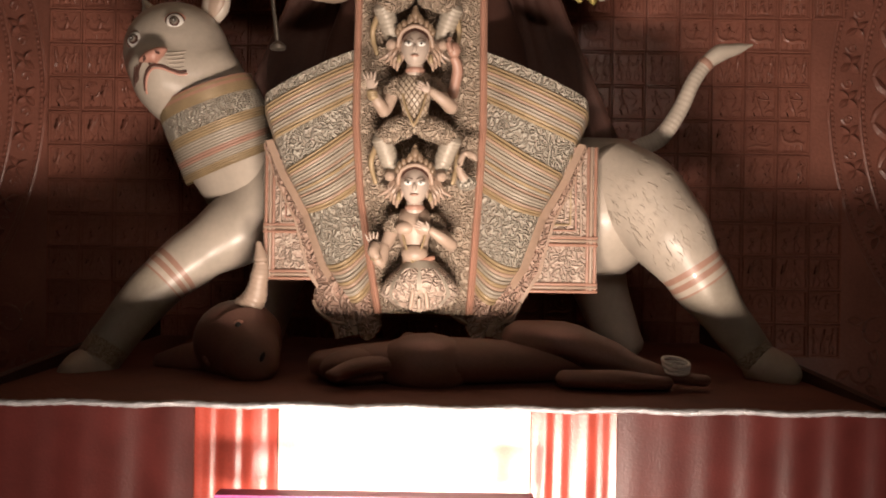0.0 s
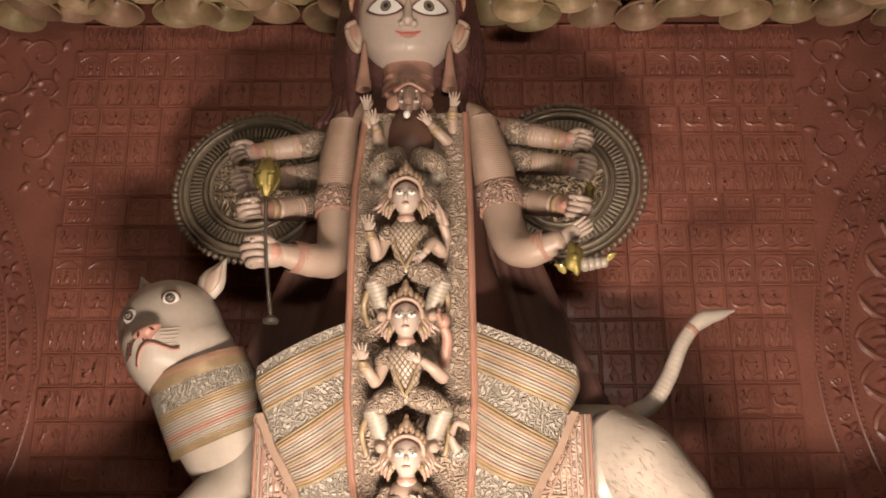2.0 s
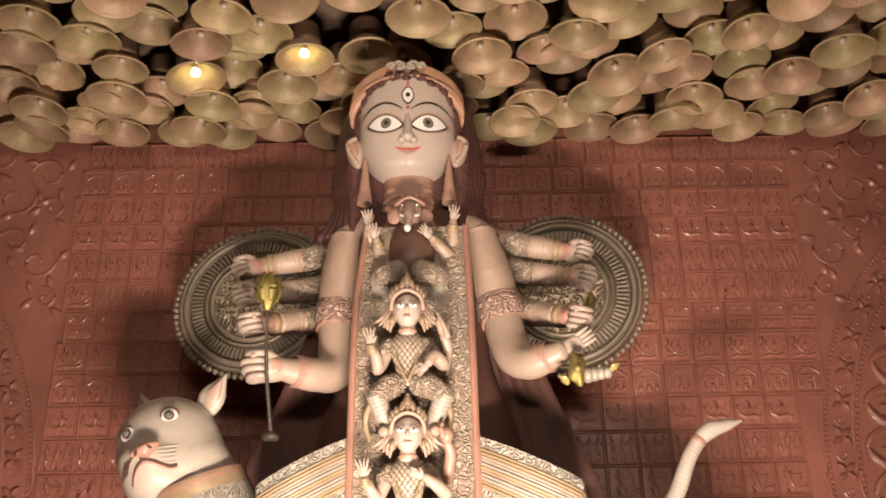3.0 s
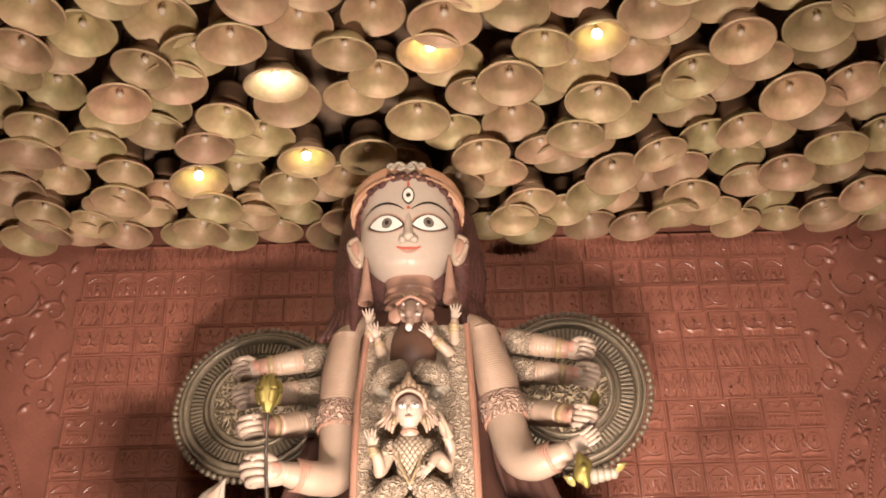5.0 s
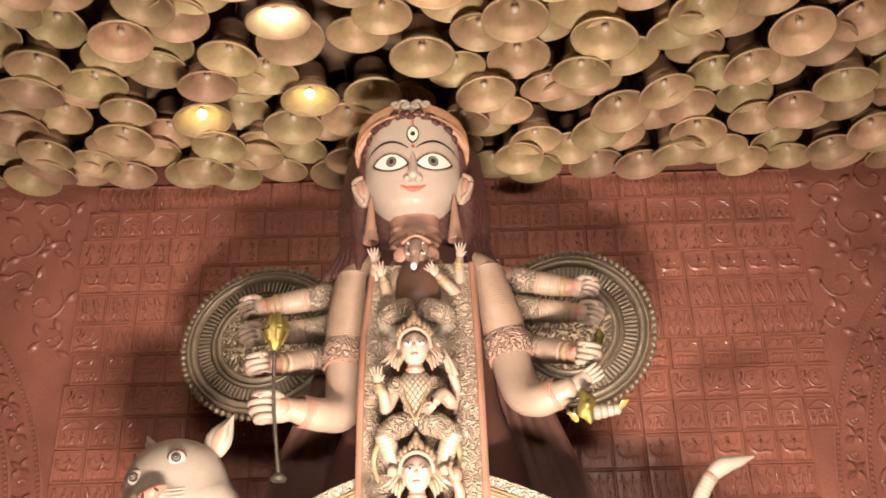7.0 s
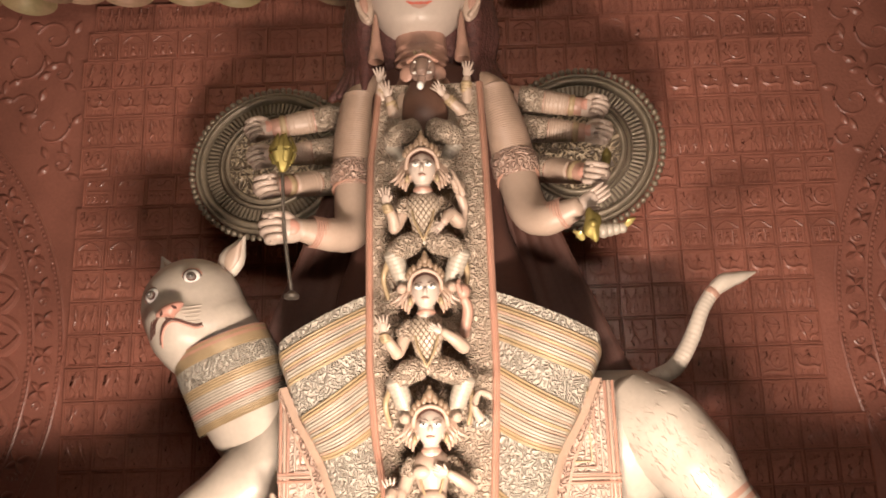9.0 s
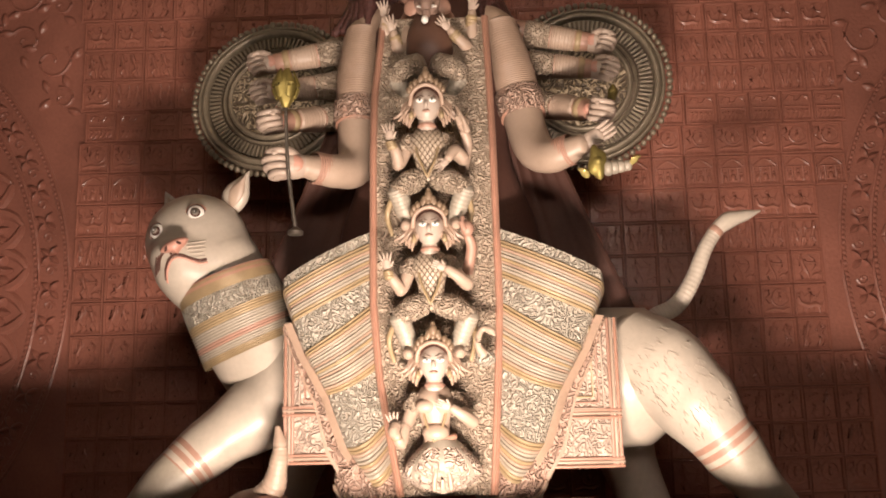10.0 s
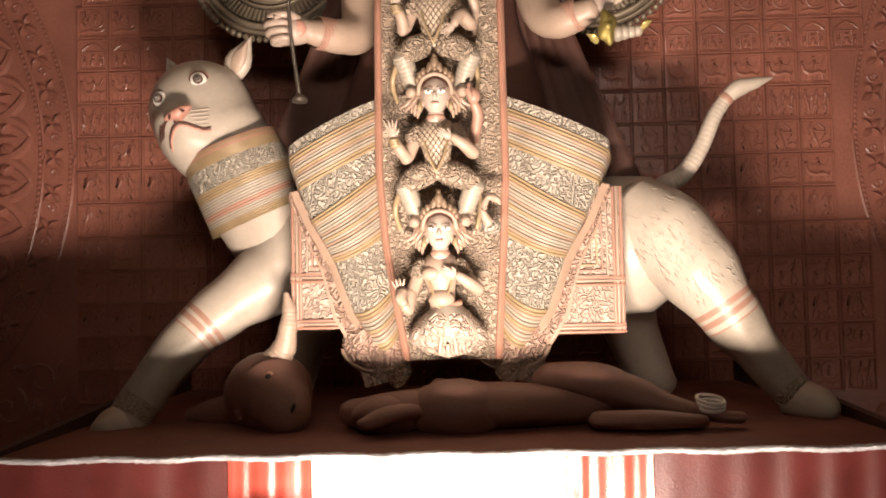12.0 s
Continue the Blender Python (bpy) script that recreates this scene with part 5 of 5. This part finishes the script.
# ---- what the hands hold ----
mace = thing("sceptre", "brass lotus-bud sceptre on a thin iron rod", "sceptre")
Shape().lathe([(0.002, 0.125), (0.026, 0.10), (0.052, 0.055), (0.058, 0.02), (0.048, -0.03), (0.03, -0.075), (0.018, -0.10), (0.002, -0.11)], BRASS, 16, Matrix.Translation((-0.935, 4.82, 3.49)), wave=0.10, waves=6).build("bud", mace)
for k in range(6):
    a = 2 * math.pi * k / 6
    Shape().tube([(-0.935 + 0.05 * math.cos(a), 4.82 + 0.05 * math.sin(a), 3.44), (-0.935 + 0.068 * math.cos(a), 4.82 + 0.068 * math.sin(a), 3.51), (-0.935 + 0.04 * math.cos(a), 4.82 + 0.04 * math.sin(a), 3.60)], [0.018, 0.024, 0.006], BRASS, 8, flat=0.5).build("petal", mace)
Shape().tube([(-0.935, 4.82, 3.40), (-0.92, 4.82, 3.05), (-0.876, 4.82, 2.70)], 0.010, DARK_METAL, 8).build("rod", mace)
Shape().lathe([(0.002, 0.03), (0.018, 0.02), (0.042, 0.0), (0.040, -0.018), (0.002, -0.026)], DARK_METAL, 16, Matrix.Translation((-0.876, 4.82, 2.69))).build("foot", mace)

vajra = thing("hand_ornament", "brass lobed ornament with pale leaf tips held in the hand", "ornament")
m = pose(0.752, 4.84, 3.03, 90, 0, 0)
Shape().lathe([(0.002, 0.035), (0.03, 0.03), (0.055, 0.012), (0.06, 0.0), (0.05, -0.015), (0.002, -0.02)], BRASS, 24, m @ Matrix.Diagonal((0.8, 1.55, 1, 1)), wave=0.14, waves=4).build("plate", vajra)
Shape().lathe([(0.002, 0.05), (0.018, 0.045), (0.026, 0.03)], BRASS, 16, m).build("boss", vajra)
for k in range(4):
    Shape().tube([(0.80 + 0.035 * k, 4.86, 3.00 + 0.004 * k), (0.822 + 0.035 * k, 4.86, 3.002 + 0.004 * k)], 0.042 - 0.004 * k, SILVER_CLAY, 14, sub=2).build("ring", vajra)
for x, z, s in ((0.935, 3.03, 1), (0.695, 2.965, -1)):
    Shape().tube([(x, 4.85, z - 0.012), (x + s * 0.02, 4.83, z + 0.012), (x + s * 0.045, 4.83, z + 0.025)], [0.016, 0.03, 0.012], BRIGHT_BRASS, 8, flat=0.6).build("leaf_tip", vajra)
Shape().tube([(0.985, 5.60, 3.66), (0.99, 5.58, 3.70), (0.99, 5.57, 3.745)], [0.03, 0.034, 0.006], BRASS, 8).build("bud", vajra)


# ---- carved wall: medallion borders, scrolls and tiles ----
def bead_arc(cx, cz, r, a0, a1, y, size, gap):
    sh = Shape()
    n = int(abs(a1 - a0) * r / gap)
    for k in range(n + 1):
        a = a0 + (a1 - a0) * k / n
        sh.blob((cx + r * math.cos(a), y, cz + r * math.sin(a)), (size, size * 0.8, size), TERRACOTTA_WALL, segs=6, rings=4)
    return sh


def leaf(sh, x, z, ang, length, width, y=6.995, lift=0.03):
    """A raised leaf or petal with a groove, pointing along ang."""
    c, s = math.cos(ang), math.sin(ang)
    rows = []
    for i in range(8):
        u = i / 7
        w = width * math.sin(math.pi * min(1, 0.06 + 0.94 * u)) ** 0.8
        row = []
        for j in range(5):
            t = j / 4 * 2 - 1
            px, pz = x + c * length * u - s * w * t, z + s * length * u + c * w * t
            row.append((px, y - lift * (1 - t * t) * (0.4 + 0.6 * math.sin(math.pi * u)) + 0.003, pz))
        rows.append(row)
    sh.grid(rows, TERRACOTTA_WALL)


def spiral(sh, x, z, size, turn, mirror=1, thick=0.022):
    pts = []
    for i in range(15):
        a = turn + mirror * i * 0.52
        r = size * (1 - i / 16)
        pts.append((x + r * math.cos(a), 6.996, z + r * math.sin(a)))
    sh.tube(pts, [thick * (1 - 0.03 * i) for i in range(15)], TERRACOTTA_WALL, 6, sub=2, caps=False)


for side, cx, cz, radius in ((-1, -5.57, 2.75, 2.52), (1, 5.44, 2.82, 2.52)):
    border = thing("wall_medallion", "great round terracotta medallion border with beads and lotus petals", "wall relief", "medallions on the wall")
    a0, a1 = (-0.95, 0.95) if side < 0 else (math.pi - 0.95, math.pi + 0.95)
    for r, size, gap in ((radius, 0.016, 0.04), (radius - 0.235, 0.018, 0.043)):
        tagged(bead_arc(cx, cz, r, a0, a1, 6.995, size, gap).build("beading", border), "row of round beads", kind="stuff")
        Shape().tube([(cx + (r + 0.024) * math.cos(a), 6.998, cz + (r + 0.024) * math.sin(a)) for a in (a0 + (a1 - a0) * i / 40 for i in range(41))], 0.013, TERRACOTTA_WALL, 6, sub=1).build("rim", border)
    n = 17
    for k in range(n):
        a = a0 + (a1 - a0) * (k + 0.5) / n
        flower = Shape()
        fx, fz = cx + (radius - 0.118) * math.cos(a), cz + (radius - 0.118) * math.sin(a)
        for q in range(4):
            leaf(flower, fx, fz, a + math.pi / 4 + q * math.pi / 2, 0.095, 0.028, lift=0.045)
        flower.build("flower", border)
        vine = Shape()
        spiral(vine, fx + 0.12 * math.sin(a), fz - 0.12 * math.cos(a), 0.045, a, 1, 0.011)
        vine.build("vine", border)
    n = 12
    for k in range(n):
        a = a0 + (a1 - a0) * (k + 0.5) / n
        petal = Shape()
        r = radius - 0.30
        ux, uz, tx, tz = math.cos(a), math.sin(a), -math.sin(a), math.cos(a)
        for s in (-1, 1):
            pts = [(cx + (r - d) * ux + s * o * tx, 6.996, cz + (r - d) * uz + s * o * tz) for d, o in ((0.0, 0.005), (0.05, 0.08), (0.15, 0.14), (0.27, 0.155), (0.36, 0.13))]
            petal.tube(pts, [0.022, 0.038, 0.045, 0.038, 0.03], TERRACOTTA_WALL, 7)
            leaf(petal, cx + (r - 0.22) * ux + s * 0.03 * tx, cz + (r - 0.22) * uz + s * 0.03 * tz, a + s * 0.9, 0.12, 0.040, lift=0.065)
            petal.blob((cx + (r - 0.20) * ux + s * 0.075 * tx, 6.99, cz + (r - 0.20) * uz + s * 0.075 * tz), (0.045, 0.05, 0.045), TERRACOTTA_WALL, segs=10, rings=6)
        leaf(petal, cx + (r - 0.36) * ux, cz + (r - 0.36) * uz, a, 0.26, 0.05, lift=0.07)
        petal.build("petal", border)
    corner = thing("wall_scrollwork", "raised terracotta vine scrolls beside the tiles", "wall relief", "scrolls on the wall")
    for dx, dz, size, turn in ((0.30, 5.42, 0.16, 0.3), (0.55, 5.20, 0.20, 2.0), (0.22, 5.10, 0.10, 1.0), (0.50, 4.80, 0.13, 0.5), (0.28, 4.62, 0.17, 2.4), (0.80, 5.05, 0.15, 4.0), (0.17, 4.30, 0.10, 1.2),
                               (0.30, 1.05, 0.14, 0.4), (0.55, 0.85, 0.16, 2.0), (0.20, 0.75, 0.10, 3.0), (0.75, 5.60, 0.18, 1.0)):
        sc = Shape()
        x = side * (2.98 + dx)
        spiral(sc, x, dz, size, turn if side > 0 else math.pi - turn, side, 0.016)
        for q in range(3):
            leaf(sc, x + size * math.cos(turn + 2 * q), dz + size * math.sin(turn + 2 * q), turn + 2 * q + 0.7, 0.12, 0.035)
        sc.build("scroll", corner)


def tile_mesh(seed):
    """A square tile: moulded edge, sunk field and carved forms that fill it."""
    rnd = random.Random(40 + seed)
    sh = Shape()
    hw, hh = 0.1225, 0.1255
    rings = [(1.0, 0.0), (1.0, -0.024), (0.97, -0.034), (0.91, -0.035), (0.875, -0.030), (0.855, -0.008)]
    rows = [[(sx * hw * k, y, sz * hh * k) for sx, sz in ((-1, -1), (1, -1), (1, 1), (-1, 1))] for k, y in rings]
    sh.grid(rows, TERRACOTTA, closed=True)
    sh.add([(sx * hw * 0.855, -0.0078, sz * hh * 0.855) for sx, sz in ((-1, -1), (1, -1), (1, 1), (-1, 1))], [(0, 1, 2, 3)], TERRACOTTA)
    y = -0.016

    def rod(pts, r):
        sh.tube([(a, y - rnd.uniform(0, 0.004), b) for a, b in pts], r, TERRACOTTA, 5, sub=1, caps=False)

    def knob(x, z, r, tall=1.0):
        sh.blob((x, y - 0.004, z), (r, 0.018, r * tall), TERRACOTTA, segs=6, rings=4)

    def form(x, lean, tall, reach, stride=0.014):
        """A slender standing form with head-dress, hips and bent limbs."""
        knob(x + lean, 0.066 * tall, 0.014)
        knob(x + lean * 1.2, 0.085 * tall, 0.010, 1.3)
        sh.tube([(x + lean, y - 0.006, 0.050 * tall), (x + lean * 0.4, y - 0.008, 0.018), (x - lean * 0.6, y - 0.007, -0.022)], [0.017, 0.010, 0.018], TERRACOTTA, 6, sub=1, caps=False)
        for s in (-1, 1):
            rod([(x - lean * 0.6 + s * 0.007, -0.025), (x + s * (stride + 0.006), -0.058), (x + s * stride - lean, -0.094)], [0.012, 0.010, 0.007])
            rod([(x - lean + s * stride, -0.096), (x - lean + s * (stride + 0.014), -0.098)], 0.006)
            rod([(x + lean + s * 0.014, 0.044), (x + s * 0.030, 0.018 + reach * s), (x + s * 0.027 + lean, 0.046 + reach)], [0.008, 0.007, 0.006])

    rod([(-0.096, -0.102), (0.096, -0.102)], 0.006)
    if seed == 0:          # pavilion with seated forms
        rod([(-0.09, 0.035), (-0.05, 0.072), (0, 0.096), (0.05, 0.072), (0.09, 0.035)], 0.009)
        rod([(-0.09, 0.028), (0.09, 0.028)], 0.006)
        for s in (-1, 1):
            for k in (0.040, 0.085):
                rod([(s * k, -0.095), (s * k, 0.03)], 0.007)
            knob(s * 0.062, -0.055, 0.014, 1.8)
            knob(s * 0.062, -0.018, 0.009)
        knob(0, -0.055, 0.022, 1.5)
        knob(0, -0.005, 0.013)
        rod([(-0.03, -0.075), (0.03, -0.075)], 0.010)
    elif seed == 1:        # scroll above a block
        rod([(-0.09, 0.055), (-0.06, 0.09), (-0.02, 0.08), (-0.025, 0.045), (0.015, 0.05), (0.04, 0.09), (0.085, 0.08), (0.09, 0.045)], 0.009)
        rod([(-0.09, 0.005), (0.09, 0.0)], 0.007)
        for k in range(5):
            knob(-0.072 + 0.036 * k, -0.035, 0.012)
            rod([(-0.085 + 0.036 * k, -0.09), (-0.066 + 0.036 * k, -0.06)], 0.008)
    elif seed == 2:        # reclining beast with a rider
        rod([(-0.09, 0.03), (-0.075, -0.02), (-0.03, -0.042), (0.03, -0.03), (0.07, -0.045), (0.09, -0.01)], [0.010, 0.015, 0.020, 0.020, 0.012, 0.006])
        for x0, x1 in ((-0.045, -0.06), (-0.025, -0.02), (0.03, 0.018), (0.055, 0.066)):
            rod([(x0, -0.05), (x1, -0.095)], [0.011, 0.006])
        rod([(-0.005, -0.02), (0.012, 0.03), (0.0, 0.06)], [0.017, 0.013, 0.010])
        knob(-0.005, 0.075, 0.014)
        rod([(0.01, 0.04), (0.05, 0.02), (0.075, 0.075)], 0.007)
        rod([(-0.005, 0.045), (-0.045, 0.03), (-0.06, 0.07)], 0.007)
        knob(-0.088, 0.045, 0.012)
    elif seed in (3, 4):   # a dancing pair
        form(-0.048, 0.014 if seed == 3 else -0.012, 1.0, 0.022, 0.018)
        form(0.046, -0.014 if seed == 3 else -0.016, 1.04, 0.010, 0.018)
        rod([(0.0, 0.09), (0.01, 0.03), (-0.004, -0.04), (0.004, -0.095)], 0.005)
    elif seed == 5:        # three standing forms
        for x in (-0.066, 0.0, 0.066):
            form(x, rnd.uniform(-0.008, 0.008), rnd.uniform(0.94, 1.05), rnd.uniform(-0.01, 0.01), 0.010)
    elif seed == 6:        # a form beside a looped vine
        form(-0.052, 0.012, 1.0, 0.02)
        rod([(0.02, -0.09), (0.05, -0.03), (0.02, 0.03), (0.05, 0.085), (0.085, 0.05), (0.06, 0.01), (0.085, -0.05)], 0.009)
        knob(0.055, 0.05, 0.011)
        rod([(0.085, -0.05), (0.055, -0.085), (0.09, -0.09)], 0.007)
    elif seed == 7:        # a round wreath with a form inside, a low beast below
        rod([(0.02 + 0.062 * math.cos(a), 0.022 + 0.066 * math.sin(a)) for a in (0.63 * k for k in range(11))], 0.008)
        knob(0.02, 0.012, 0.016, 1.7)
        knob(0.02, 0.052, 0.011)
        rod([(-0.09, 0.07), (-0.06, 0.085), (-0.058, 0.045), (-0.085, 0.02), (-0.06, -0.02)], 0.008)
        rod([(-0.09, -0.075), (-0.03, -0.06), (0.04, -0.07), (0.09, -0.05)], [0.008, 0.014, 0.015, 0.007])
    elif seed == 8:        # a tall form and a kneeling one under a bough
        form(0.045, 0.010, 1.05, 0.018)
        knob(-0.05, -0.005, 0.014)
        rod([(-0.05, -0.02), (-0.042, -0.05), (-0.07, -0.07), (-0.05, -0.094)], [0.015, 0.018, 0.011, 0.008])
        rod([(-0.04, -0.025), (-0.01, -0.015), (0.005, 0.015)], 0.007)
        rod([(-0.095, 0.05), (-0.06, 0.085), (-0.015, 0.078)], 0.008)
        for k in range(3):
            knob(-0.075 + 0.028 * k, 0.055 + 0.008 * k, 0.009)
    else:                  # archer with bent bow, and a small beast
        form(-0.03, -0.012, 1.02, 0.012, 0.024)
        rod([(0.015, 0.085), (0.055, 0.05), (0.06, 0.0), (0.03, -0.04)], 0.007)
        rod([(-0.02, 0.035), (0.075, 0.028)], 0.006)
        rod([(0.03, -0.07), (0.06, -0.055), (0.09, -0.065)], [0.009, 0.014, 0.008])
        rod([(0.045, -0.065), (0.04, -0.095)], 0.006)
        rod([(0.08, -0.065), (0.084, -0.095)], 0.006)
        knob(0.092, -0.045, 0.010)
    return sh.build("tile", hall)


tile_kinds = [tile_mesh(k) for k in range(10)]
used = set()
count = 0
rest = Shape()
rnd = random.Random(15)
ROW_KINDS = (5, 7, 3, 8, 4, 6, 3, 9, 5, 2, 0, 7, 1, 5, 4, 2, 6, 0, 5, 3)
for r in range(19):
    z = 0.99 + 0.2545 * r
    row_kind = ROW_KINDS[r]
    shift = rnd.choice((0, 0, 0.04, -0.035))
    for c in range(24):
        x = -2.864 + 0.2495 * c + shift * (r > 7)
        hidden = abs(x + 0.15) < 1.05 and z < 3.3 or abs(x + 0.15) < 0.45
        kind = row_kind if rnd.random() < 0.95 else rnd.randrange(2, 10)
        m = pose(x, 6.999 + rnd.uniform(-0.004, 0.001), z, rnd.uniform(-.8, .8), rnd.uniform(-.7, .7), rnd.uniform(-.8, .8))
        if math.hypot(x - 5.44, z - 2.82) < 2.63 or math.hypot(x + 5.57, z - 2.75) < 2.66:
            continue
        if not hidden and count < 300:
            src = tile_kinds[kind]
            if kind in used:
                ob = src.copy()
                scene.collection.objects.link(ob)
            else:
                ob = src
                used.add(kind)
            ob.parent, ob.matrix_basis = hall, m
            count += 1
        else:
            me = tile_kinds[kind].data
            rest.add([m @ v.co for v in me.vertices], [tuple(p.vertices) for p in me.polygons], TERRACOTTA)
for k, ob in enumerate(tile_kinds):
    if k not in used:
        bpy.data.objects.remove(ob)
tagged(rest.build("tile_field", hall), "carved tiles behind the statue", kind="stuff")
